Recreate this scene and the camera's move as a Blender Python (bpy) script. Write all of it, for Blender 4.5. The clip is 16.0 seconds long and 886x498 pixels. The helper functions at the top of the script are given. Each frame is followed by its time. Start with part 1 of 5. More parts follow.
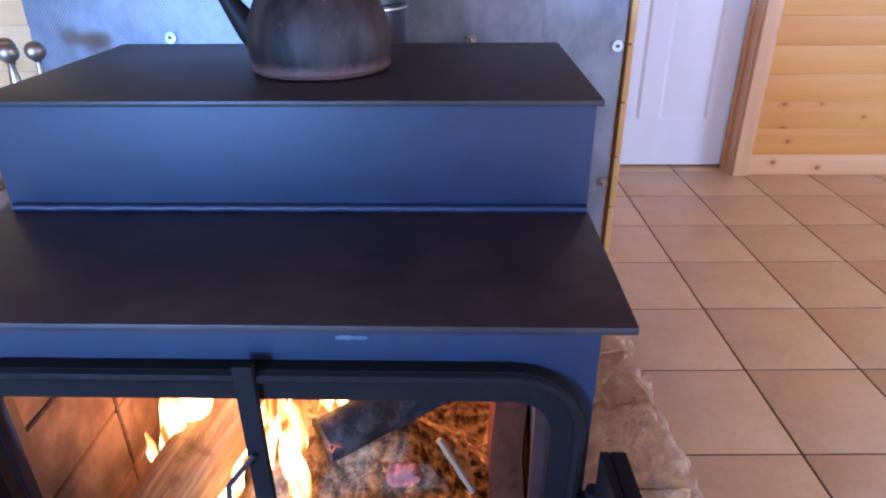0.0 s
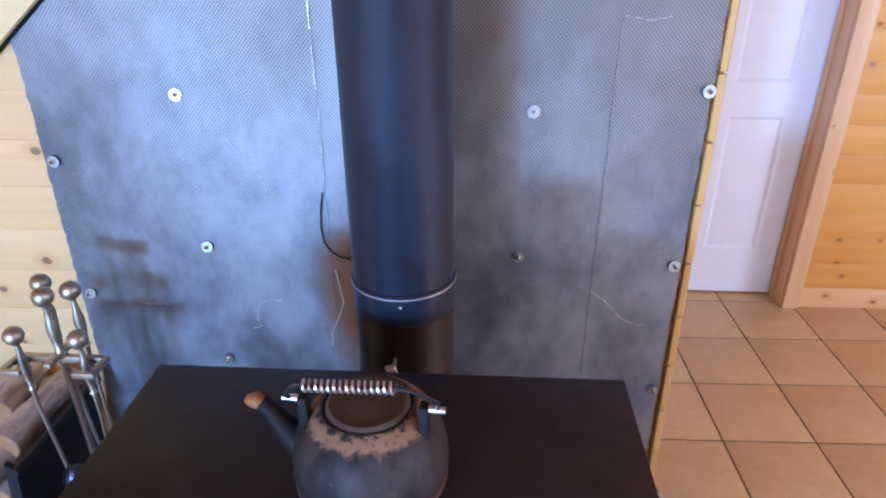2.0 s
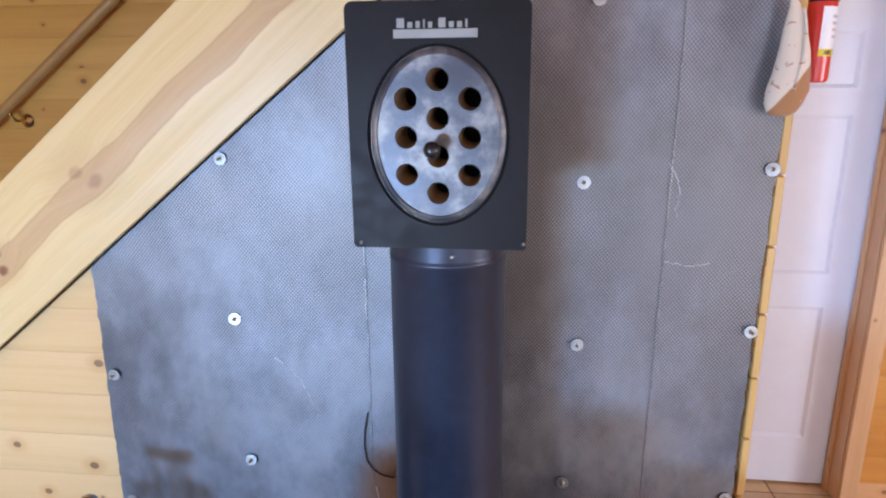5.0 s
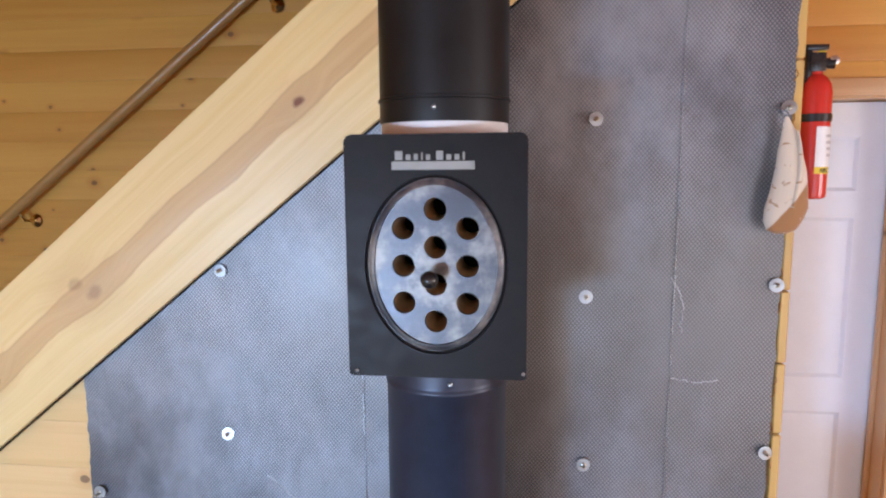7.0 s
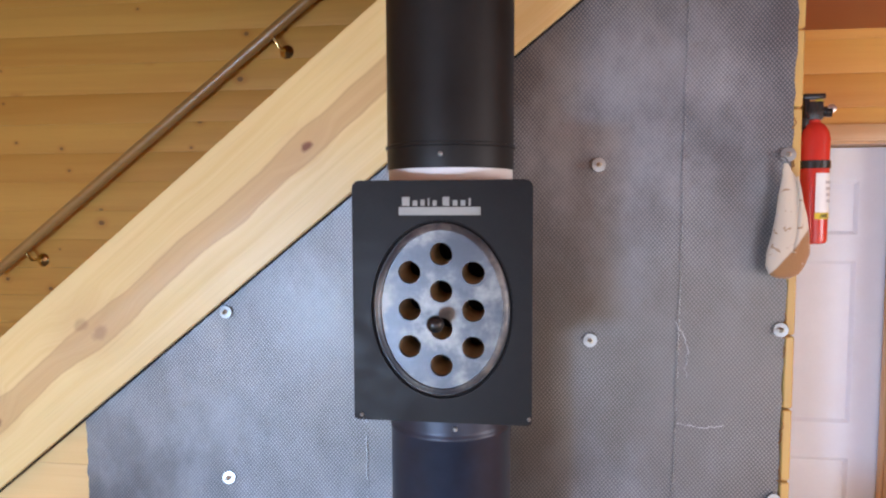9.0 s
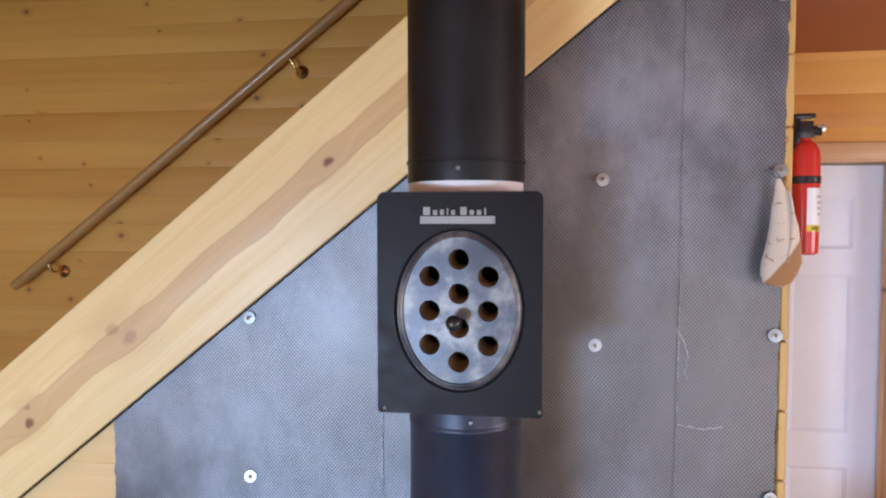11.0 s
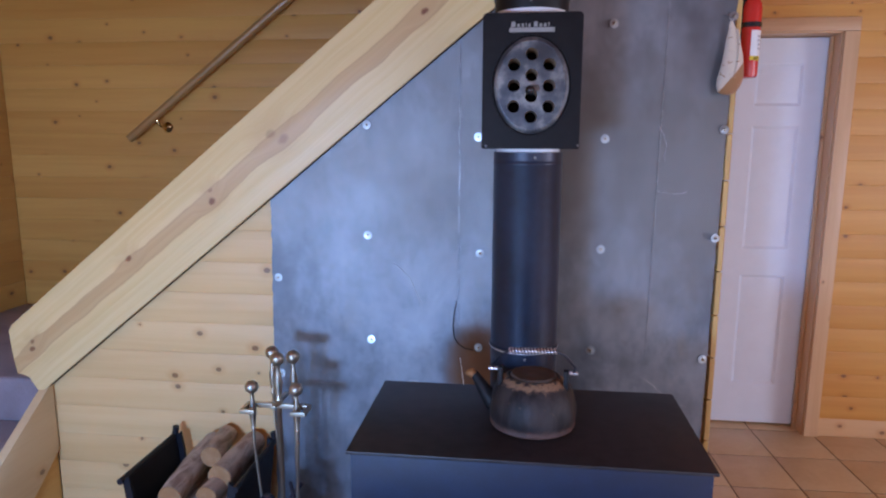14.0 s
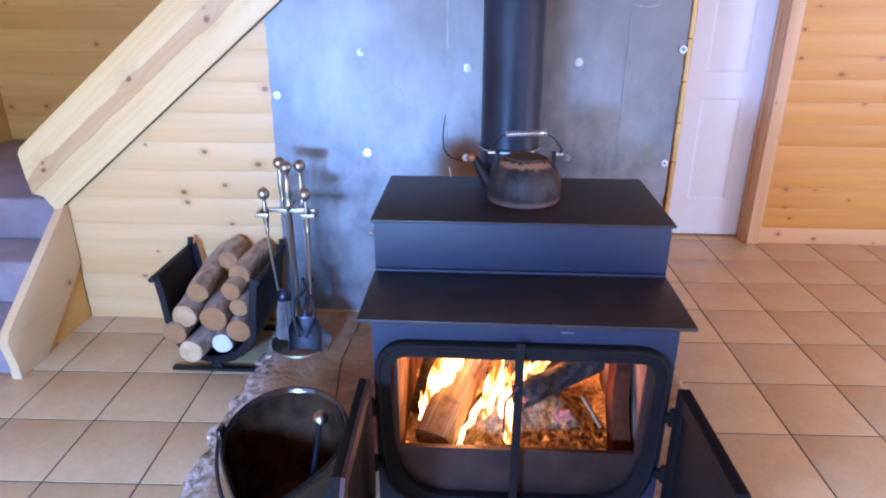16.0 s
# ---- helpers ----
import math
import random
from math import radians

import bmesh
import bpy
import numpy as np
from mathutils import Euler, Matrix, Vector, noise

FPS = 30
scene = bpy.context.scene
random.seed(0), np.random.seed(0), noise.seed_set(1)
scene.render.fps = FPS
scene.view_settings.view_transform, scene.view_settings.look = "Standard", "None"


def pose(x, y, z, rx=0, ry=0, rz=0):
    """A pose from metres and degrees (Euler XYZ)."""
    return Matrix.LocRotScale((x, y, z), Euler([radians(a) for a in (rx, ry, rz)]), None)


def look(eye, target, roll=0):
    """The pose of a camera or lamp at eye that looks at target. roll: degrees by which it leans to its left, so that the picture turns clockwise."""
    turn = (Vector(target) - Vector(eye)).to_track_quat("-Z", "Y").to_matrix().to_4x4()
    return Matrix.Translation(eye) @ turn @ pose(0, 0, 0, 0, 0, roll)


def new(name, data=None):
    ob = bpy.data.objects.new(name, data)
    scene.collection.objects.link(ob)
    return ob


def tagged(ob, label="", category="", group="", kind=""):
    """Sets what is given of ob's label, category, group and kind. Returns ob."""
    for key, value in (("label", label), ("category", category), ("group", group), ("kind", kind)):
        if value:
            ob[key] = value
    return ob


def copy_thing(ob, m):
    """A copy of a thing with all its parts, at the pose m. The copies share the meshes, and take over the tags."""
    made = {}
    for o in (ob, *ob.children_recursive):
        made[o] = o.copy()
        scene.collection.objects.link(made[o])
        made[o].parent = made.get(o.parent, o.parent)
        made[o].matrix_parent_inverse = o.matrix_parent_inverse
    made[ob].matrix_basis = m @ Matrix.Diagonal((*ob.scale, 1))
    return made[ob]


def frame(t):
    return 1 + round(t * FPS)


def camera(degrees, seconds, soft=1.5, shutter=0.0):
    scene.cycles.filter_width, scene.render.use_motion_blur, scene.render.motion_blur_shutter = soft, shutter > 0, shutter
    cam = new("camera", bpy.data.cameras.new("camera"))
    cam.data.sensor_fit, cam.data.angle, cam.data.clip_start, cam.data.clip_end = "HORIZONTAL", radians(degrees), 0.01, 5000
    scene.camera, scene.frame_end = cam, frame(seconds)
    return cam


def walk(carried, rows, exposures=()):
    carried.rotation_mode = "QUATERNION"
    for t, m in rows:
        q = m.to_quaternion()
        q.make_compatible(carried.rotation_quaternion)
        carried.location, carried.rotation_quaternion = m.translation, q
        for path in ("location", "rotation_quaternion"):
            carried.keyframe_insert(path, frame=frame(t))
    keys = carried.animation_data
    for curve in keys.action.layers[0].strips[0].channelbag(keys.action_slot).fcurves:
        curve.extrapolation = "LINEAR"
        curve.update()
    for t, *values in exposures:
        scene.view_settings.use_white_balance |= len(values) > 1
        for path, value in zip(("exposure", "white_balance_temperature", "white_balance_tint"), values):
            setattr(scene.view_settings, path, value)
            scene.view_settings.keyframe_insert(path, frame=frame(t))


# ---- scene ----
cam = camera(69.3, 16.0, soft=2.2)
PATH = [
    (0, (0.179, 0.723, 1.059), (0.126, 2.506, 0.155), -0.5),
    (0.5, (0.128, 0.809, 1.095), (0.041, 2.593, 0.196), -0.6),
    (1, (0.086, 0.899, 1.207), (-0.017, 2.688, 0.319), -0.4),
    (1.5, (0.116, 0.979, 1.4), (-0.006, 2.766, 0.512), -0.6),
    (2, (0.121, 1.037, 1.514), (-0.009, 2.827, 0.631), -0.6),
    (2.5, (0.145, 1.051, 1.576), (0.001, 2.844, 0.702), -0.6),
    (3, (0.157, 1.062, 1.63), (-0.011, 2.864, 0.779), -0.6),
    (3.5, (0.125, 1.069, 1.671), (-0.064, 2.9, 0.889), -0.5),
    (4, (0.09, 1.082, 1.71), (-0.118, 2.946, 1.016), -0.5),
    (4.5, (0.08, 1.078, 1.735), (-0.141, 2.972, 1.132), -0.5),
    (5, (0.083, 1.078, 1.755), (-0.148, 2.995, 1.234), -0.5),
    (7.5, (0.094, 1.113, 1.82), (-0.16, 3.084, 1.599), -0.4),
    (8, (0.097, 1.114, 1.821), (-0.16, 3.088, 1.633), -0.3),
    (8.5, (0.097, 1.107, 1.822), (-0.16, 3.084, 1.661), -0.3),
    (9, (0.087, 1.096, 1.823), (-0.172, 3.074, 1.682), -0.2),
    (11.5, (0.075, 0.928, 1.799), (-0.194, 2.908, 1.715), 0.0),
    (12, (0.08, 0.793, 1.766), (-0.19, 2.773, 1.682), 0.0),
    (12.5, (0.048, 0.652, 1.719), (-0.226, 2.631, 1.636), 0.0),
    (13, (-0.013, 0.499, 1.638), (-0.288, 2.477, 1.529), 0.1),
    (13.5, (-0.058, 0.373, 1.573), (-0.311, 2.346, 1.369), 0.2),
    (14, (-0.062, 0.234, 1.526), (-0.293, 2.192, 1.19), 0.2),
    (14.5, (-0.06, 0.162, 1.489), (-0.268, 2.091, 1.005), 0.0),
    (15, (-0.085, 0.126, 1.446), (-0.26, 2.023, 0.837), 0.1),
    (15.5, (-0.116, 0.055, 1.422), (-0.259, 1.922, 0.721), 0.1),
    (16, (-0.143, -0.039, 1.425), (-0.249, 1.806, 0.66), 0.0),
]
LIGHT = [(0, 0.20, 5200, 26), (1.5, 0.31, 5700, 23), (3.5, 0.28, 6100, 23), (5, 0.15, 6700, 23), (7.5, 0.05, 7450, 23), (9, 0.05, 7550, 23),
         (11.5, -0.08, 7100, 24), (12.5, -0.34, 6650, 26), (13, -0.45, 6450, 27), (14, -0.53, 6100, 29), (14.5, -0.36, 5950, 28), (16, 0.25, 5700, 29)]
walk(cam, [(t, look(eye, target, roll)) for t, eye, target, roll in PATH], LIGHT)

# world, sun, window light
world = bpy.data.worlds.new("sky")
scene.world = world
world.use_nodes = True
wn = world.node_tree
sky = wn.nodes.new("ShaderNodeTexSky")
sky.sky_type = 'NISHITA'
sky.sun_disc = False
sky.sun_elevation, sky.sun_rotation = radians(38), radians(20)
wn.links.new(sky.outputs[0], wn.nodes["Background"].inputs[0])
wn.nodes["Background"].inputs[1].default_value = 0.1
sun = new("sun", bpy.data.lights.new("sun", 'SUN'))
sun.data.energy, sun.data.angle, sun.data.color = 2.5, radians(0.5), (1.0, 0.94, 0.85)
sun.matrix_basis = look((0.7, 6.0, 6.0), (0.0, 4.0, 4.4))


def window_light(name, x, y, z, w, h, yaw, power, colour, pitch=0):
    lamp = new(name, bpy.data.lights.new(name, 'AREA'))
    lamp.data.shape, lamp.data.size, lamp.data.size_y = 'RECTANGLE', w, h
    lamp.data.energy, lamp.data.color = power, colour
    lamp.matrix_basis = pose(x, y, z, 90 + pitch, 0, yaw)
    return lamp


# blue skylight falls inwards, the pale light off the ground rises
window_light("window_skylight", -1.12, -1.00, 1.02, 0.32, 0.44, 0, 165, (0.18, 0.49, 1.0), -60)
window_light("window_ground_light", -1.12, -0.98, 1.00, 1.00, 0.44, 0, 78, (0.60, 0.80, 1.0), 52)
# Unseen fill lamps in assumed openings, added to brighten the left and right sides.
window_light("fill_daylight", -2.25, -1.02, 0.965, 0.9, 1.77, 0, 20, (0.32, 0.60, 1.0))
window_light("fill_daylight", 1.90, -1.02, 0.965, 1.6, 1.77, 0, 38, (0.60, 0.78, 1.0))
window_light("fill_daylight", 4.22, 0.6, 1.25, 1.9, 1.3, 90, 104, (0.82, 0.90, 1.0))
fire = new("fire_glow", bpy.data.lights.new("fire_glow", 'POINT'))
fire.data.energy, fire.data.color, fire.data.shadow_soft_size = 18, (1.0, 0.42, 0.12), 0.05
fire.location = (-0.13, 1.66, 0.50)


# ---- materials ----
class Graph:
    """A short hand for shader nodes."""

    def __init__(self, name):
        self.mat = bpy.data.materials.new(name)
        self.mat.use_nodes = True
        self.nt = self.mat.node_tree
        self.out = self.nt.nodes["Principled BSDF"]

    def put(self, socket, v):
        if isinstance(v, bpy.types.NodeSocket):
            self.nt.links.new(v, socket)
        elif isinstance(v, (tuple, list)) and len(v) == 3 and len(socket.default_value) == 4:
            socket.default_value = (*v, 1)
        else:
            socket.default_value = v

    def set(self, **kw):
        names = dict(base="Base Color", rough="Roughness", metal="Metallic", normal="Normal", spec="Specular IOR Level",
                     emit="Emission Color", power="Emission Strength", coat="Coat Weight", coat_rough="Coat Roughness", sheen="Sheen Weight",
                     alpha="Alpha", trans="Transmission Weight")
        for k, v in kw.items():
            self.put(self.out.inputs[names[k]], v)
        return self.mat

    def coord(self, kind="Object"):
        return self.nt.nodes.new("ShaderNodeTexCoord").outputs[kind]

    def random(self):
        return self.nt.nodes.new("ShaderNodeObjectInfo").outputs["Random"]

    def island(self):
        return self.nt.nodes.new("ShaderNodeNewGeometry").outputs["Random Per Island"]

    def place(self, vec, scale=(1, 1, 1), loc=(0, 0, 0), rot=(0, 0, 0)):
        n = self.nt.nodes.new("ShaderNodeMapping")
        self.put(n.inputs["Vector"], vec)
        self.put(n.inputs["Scale"], scale)
        self.put(n.inputs["Location"], loc)
        self.put(n.inputs["Rotation"], rot)
        return n.outputs[0]

    def noise(self, vec, scale, detail=3, rough=0.55, warp=0.0, colour=False):
        n = self.nt.nodes.new("ShaderNodeTexNoise")
        self.put(n.inputs["Vector"], vec)
        for k, v in (("Scale", scale), ("Detail", detail), ("Roughness", rough), ("Distortion", warp)):
            n.inputs[k].default_value = v
        return n.outputs["Color" if colour else "Fac"]

    def cells(self, vec, scale, feature='F1', out="Distance", rnd=1.0, dims='3D'):
        n = self.nt.nodes.new("ShaderNodeTexVoronoi")
        n.voronoi_dimensions = dims
        n.feature = feature
        self.put(n.inputs["Vector"], vec)
        n.inputs["Scale"].default_value = scale
        n.inputs["Randomness"].default_value = rnd
        return n.outputs[out]

    def m(self, op, a, b=0.0, c=0.0, clamp=False):
        n = self.nt.nodes.new("ShaderNodeMath")
        n.operation, n.use_clamp = op, clamp
        for i, v in enumerate((a, b, c)):
            self.put(n.inputs[i], v)
        return n.outputs[0]

    def v(self, op, a, b=(0, 0, 0)):
        n = self.nt.nodes.new("ShaderNodeVectorMath")
        n.operation = op
        self.put(n.inputs[0], a)
        self.put(n.inputs[1], b)
        return n.outputs["Value" if op in ("LENGTH", "DISTANCE") else "Vector"]

    def xyz(self, vec):
        n = self.nt.nodes.new("ShaderNodeSeparateXYZ")
        self.put(n.inputs[0], vec)
        return n.outputs

    def join(self, x, y, z):
        n = self.nt.nodes.new("ShaderNodeCombineXYZ")
        for i, v in enumerate((x, y, z)):
            self.put(n.inputs[i], v)
        return n.outputs[0]

    def span(self, v, a, b, lo=0.0, hi=1.0):
        n = self.nt.nodes.new("ShaderNodeMapRange")
        n.interpolation_type = 'SMOOTHSTEP'
        for i, x in enumerate((v, a, b, lo, hi)):
            self.put(n.inputs[i], x)
        return n.outputs[0]

    def mix(self, f, a, b, how='MIX'):
        n = self.nt.nodes.new("ShaderNodeMix")
        n.data_type, n.blend_type = 'RGBA', how
        self.put(n.inputs[0], f)
        self.put(n.inputs[6], a)
        self.put(n.inputs[7], b)
        return n.outputs[2]

    def bump(self, h, strength=0.3, dist=0.002):
        n = self.nt.nodes.new("ShaderNodeBump")
        n.inputs["Strength"].default_value = strength
        n.inputs["Distance"].default_value = dist
        self.put(n.inputs["Height"], h)
        return n.outputs[0]


def pine(name, light, dark, along="x", knots=0.5, rough=0.42, coat=0.15):
    """Knotty pine: long grain, tone from board to board, scattered knots."""
    g = Graph(name)
    c = g.xyz(g.coord())
    u, w = {"x": (c[0], c[2]), "y": (c[1], c[2]), "z": (c[2], c[0])}[along]
    r = g.random()
    u = g.m('ADD', u, g.m('MULTIPLY', r, 71.3))
    w = g.m('ADD', w, g.m('MULTIPLY', r, 13.7))
    p = g.join(u, w, 0.0)
    kp = g.place(p, (5.0, 6.5, 1))
    kd = g.cells(kp, 1.0, rnd=0.9, dims='2D')
    kc = g.xyz(g.cells(kp, 1.0, out="Color", rnd=0.9, dims='2D'))[0]
    size = g.m('MULTIPLY', g.m('GREATER_THAN', kc, 1 - knots), g.span(kc, 1 - knots, 1.0, 0.026, 0.075))
    knot = g.m('SUBTRACT', 1.0, g.span(g.m('DIVIDE', kd, g.m('ADD', size, 0.001)), 0.75, 1.0), clamp=True)
    ring = g.m('SUBTRACT', 1.0, g.span(g.m('DIVIDE', kd, g.m('ADD', size, 0.001)), 1.0, 3.2), clamp=True)
    bend = g.m('MULTIPLY', ring, 0.5)
    grain = g.noise(g.v('ADD', g.place(p, (0.9, 26, 1)), g.join(0.0, bend, 0.0)), 1.0, 4, 0.6, 0.6)
    fine = g.noise(g.place(p, (5, 260, 1)), 1.0, 3)
    tone = g.noise(g.place(p, (0.35, 3.0, 1)), 1.0, 2)
    f = g.m('ADD', g.m('MULTIPLY', g.span(grain, 0.3, 0.75), 0.38), g.m('MULTIPLY', g.span(tone, 0.3, 0.7), 0.4))
    f = g.m('ADD', f, g.m('MULTIPLY', g.m('SUBTRACT', r, 0.5), 0.45), clamp=True)
    col = g.mix(f, light, dark)
    col = g.mix(g.m('MULTIPLY', g.span(fine, 0.45, 0.8), 0.12), col, (dark[0] * 0.7, dark[1] * 0.62, dark[2] * 0.5))
    col = g.mix(g.m('MULTIPLY', ring, 0.35), col, (dark[0] * 0.85, dark[1] * 0.62, dark[2] * 0.45))
    col = g.mix(g.m('MULTIPLY', knot, 0.72), col, (0.13, 0.05, 0.022))
    return g.set(base=col, rough=rough, coat=coat, coat_rough=0.3,
                 normal=g.bump(g.m('ADD', grain, g.m('MULTIPLY', fine, 0.5)), 0.25, 0.0015))


PINE = pine("varnished_pine", (0.70, 0.357, 0.080), (0.55, 0.230, 0.038))
PINE_Y = pine("varnished_pine_side", (0.70, 0.357, 0.080), (0.55, 0.230, 0.038), along="y")
PINE_UNDER = pine("pale_varnished_pine", (0.80, 0.525, 0.240), (0.68, 0.395, 0.150), knots=0.45)
PINE_STRIP = pine("yellowed_strip_pine", (0.66, 0.41, 0.13), (0.48, 0.27, 0.075), along="z", knots=0.4)
PINE_BASE = pine("pale_baseboard_pine", (0.74, 0.48, 0.24), (0.60, 0.34, 0.15), knots=0.6)
PINE_SKIRT = pine("pale_pine_side", (0.74, 0.53, 0.29), (0.62, 0.40, 0.18), along="y", knots=0.3)
PINE_TRIM = pine("trim_pine", (0.70, 0.47, 0.26), (0.52, 0.29, 0.13), along="z", knots=0.25)
RAIL_WOOD = pine("oiled_rail_wood", (0.46, 0.235, 0.075), (0.34, 0.15, 0.045), along="x", knots=0.0, rough=0.3)
CEILING_WOOD = pine("orange_stained_ceiling", (0.36, 0.105, 0.034), (0.25, 0.060, 0.018), along="x", knots=0.4, rough=0.5)


def stringer_wood():
    """A clear sawn plank with a reddish heart streak and a few knots on it."""
    g = Graph("stringer_plank")
    p = g.coord()
    c = g.xyz(p)
    wave = g.m('MULTIPLY', g.m('SUBTRACT', g.noise(g.join(c[0], 0.0, 3.0), 1.6, 2), 0.5), 0.06)
    off = g.m('ADD', c[2], wave)
    wob = g.v('MULTIPLY', g.noise(p, 38.0, 2, 0.5, 0.0, True), (0.012, 0.012, 0.0))
    k = None
    spread = None
    for kx, kz, r, dark in ((0.272, 0.0, 0.014, 1.0), (-0.741, -0.013, 0.014, 0.9), (-0.72, 0.022, 0.010, 0.45), (-0.411, 0.031, 0.019, 0.35), (-0.385, -0.012, 0.020, 0.40),
                            (-1.148, 0.03, 0.013, 0.9), (-1.72, 0.013, 0.013, 0.9), (-1.70, 0.034, 0.011, 0.7), (0.95, 0.01, 0.012, 0.8)):
        d = g.v('DISTANCE', g.v('ADD', g.place(g.join(c[0], c[2], 0.0), (0.7, 1, 1)), wob), (kx * 0.7 + 0.006, kz + 0.006, 0))
        a = g.m('MULTIPLY', g.m('SUBTRACT', 1.0, g.span(d, r * 0.35, r), clamp=True), dark)
        b = g.m('SUBTRACT', 1.0, g.span(d, r, r * 5), clamp=True)
        k = a if k is None else g.m('MAXIMUM', k, a)
        spread = b if spread is None else g.m('MAXIMUM', spread, b)
    edge = g.noise(g.place(p, (3, 3, 14)), 2.0, 3)
    heart = g.m('ABSOLUTE', g.m('ADD', off, g.m('MULTIPLY', g.m('SUBTRACT', edge, 0.5), 0.02)))
    heart = g.m('SUBTRACT', 1.0, g.span(g.m('SUBTRACT', heart, g.m('MULTIPLY', spread, 0.009)), 0.021, 0.031), clamp=True)
    grain = g.noise(g.place(g.join(c[0], g.m('ADD', off, g.m('MULTIPLY', spread, 0.03)), 0.0), (0.8, 45, 1)), 1.0, 4, 0.6, 0.5)
    fine = g.noise(g.place(p, (6, 6, 240)), 1.0, 3)
    col = g.mix(g.span(grain, 0.3, 0.75), (0.79, 0.575, 0.275), (0.73, 0.500, 0.210))
    col = g.mix(g.m('MULTIPLY', heart, g.span(grain, 0.2, 0.8, 0.60, 0.90)), col, (0.57, 0.335, 0.145))
    col = g.mix(g.m('MULTIPLY', g.m('MULTIPLY', heart, g.m('SUBTRACT', 1.0, heart)), 1.6), col, (0.42, 0.20, 0.08))
    col = g.mix(g.m('MULTIPLY', spread, 0.3), col, (0.55, 0.33, 0.15))
    col = g.mix(g.m('MULTIPLY', g.span(fine, 0.5, 0.8), 0.15), col, (0.4, 0.24, 0.11))
    col = g.mix(g.m('MULTIPLY', k, 0.95), col, (0.20, 0.058, 0.020))
    return g.set(base=col, rough=0.45, coat=0.1, coat_rough=0.35, normal=g.bump(grain, 0.15, 0.001))


STRINGER = stringer_wood()


def lath_steel():
    """Galvanised steel with a fine stamped diamond relief, blotched and rusted, with brown shading painted in."""
    g = Graph("stamped_galvanised_steel")
    p = g.coord()
    c = g.xyz(p)
    k = 2 * math.pi / 0.0098
    warp = g.m('MULTIPLY', g.noise(p, 3.0, 2), 0.004)
    sx = g.m('SINE', g.m('MULTIPLY', g.m('ADD', c[0], warp), k * 1.15))
    sz = g.m('SINE', g.m('MULTIPLY', g.m('ADD', c[2], warp), k))
    weave = g.m('MULTIPLY', sx, sz)
    fade = g.span(g.noise(p, 2.3, 3), 0.35, 0.62, 0.45, 1.0)
    fade = g.m('MULTIPLY', fade, g.span(c[2], 0.6, 1.4, 0.45, 1.0))
    cloud = g.noise(g.place(p, (1.5, 1, 1.0)), 3.0, 5, 0.65, 0.1)
    blot = g.noise(g.place(p, (1, 1, 0.6), (7, 0, 3)), 7.0, 5, 0.7, 0.2)
    col = g.mix(g.span(cloud, 0.3, 0.7), (0.100, 0.112, 0.134), (0.295, 0.315, 0.350))
    col = g.mix(g.span(blot, 0.55, 0.75, 0.0, 0.5), col, (0.29, 0.28, 0.275))
    col = g.mix(g.span(g.noise(p, 26.0, 3), 0.62, 0.78, 0.0, 0.35), col, (0.17, 0.15, 0.14))
    col = g.mix(g.m('MULTIPLY', g.span(weave, -0.2, 0.9), g.m('MULTIPLY', fade, 0.22)), col, (0.52, 0.51, 0.50))
    # dimmer, warmer light at mid-height and to the right, painted in as brown drifts
    brown_shade = g.span(g.m('ADD', c[2], g.m('MULTIPLY', g.m('SUBTRACT', blot, 0.5), 0.8)), 0.75, 1.40, 0.0, 0.70)
    brown_shade = g.m('MULTIPLY', brown_shade, g.m('MULTIPLY', g.span(g.m('ADD', c[2], g.m('MULTIPLY', cloud, 0.4)), 2.2, 1.75, 0.12, 1.0), g.span(c[0], -0.7, 0.05, 0.5, 1.0)))
    col = g.mix(brown_shade, col, (0.138, 0.126, 0.108))
    col = g.mix(g.m('MULTIPLY', g.span(weave, 0.0, 0.9), g.m('MULTIPLY', fade, 0.45)), col, (0.52, 0.50, 0.47))
    col = g.mix(g.m('MULTIPLY', g.span(weave, -0.25, -0.9), g.m('MULTIPLY', fade, 0.45)), col, (0.040, 0.036, 0.033))
    # rust round the flue's lower end
    d = g.v('LENGTH', g.v('MULTIPLY', g.v('SUBTRACT', p, (-0.20, 2.5, 0.66)), (1.0, 0.0, 0.55)))
    rust = g.m('SUBTRACT', 1.0, g.span(g.m('ADD', d, g.m('MULTIPLY', g.m('SUBTRACT', cloud, 0.5), 0.12)), 0.05, 0.15), clamp=True)
    col = g.mix(g.m('MULTIPLY', rust, 0.9), col, (0.17, 0.075, 0.024))
    rough = g.span(cloud, 0.25, 0.75, 0.36, 0.50)
    h = g.m('ADD', g.m('MULTIPLY', g.m('MULTIPLY', weave, fade), 0.5), g.m('MULTIPLY', g.noise(p, 9.0, 3), 1.2))
    return g.set(base=col, rough=g.m('ADD', rough, g.m('MULTIPLY', rust, 0.3)), metal=g.m('SUBTRACT', 0.6, g.m('MULTIPLY', rust, 0.5)), normal=g.bump(h, 0.4, 0.0020))


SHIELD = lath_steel()


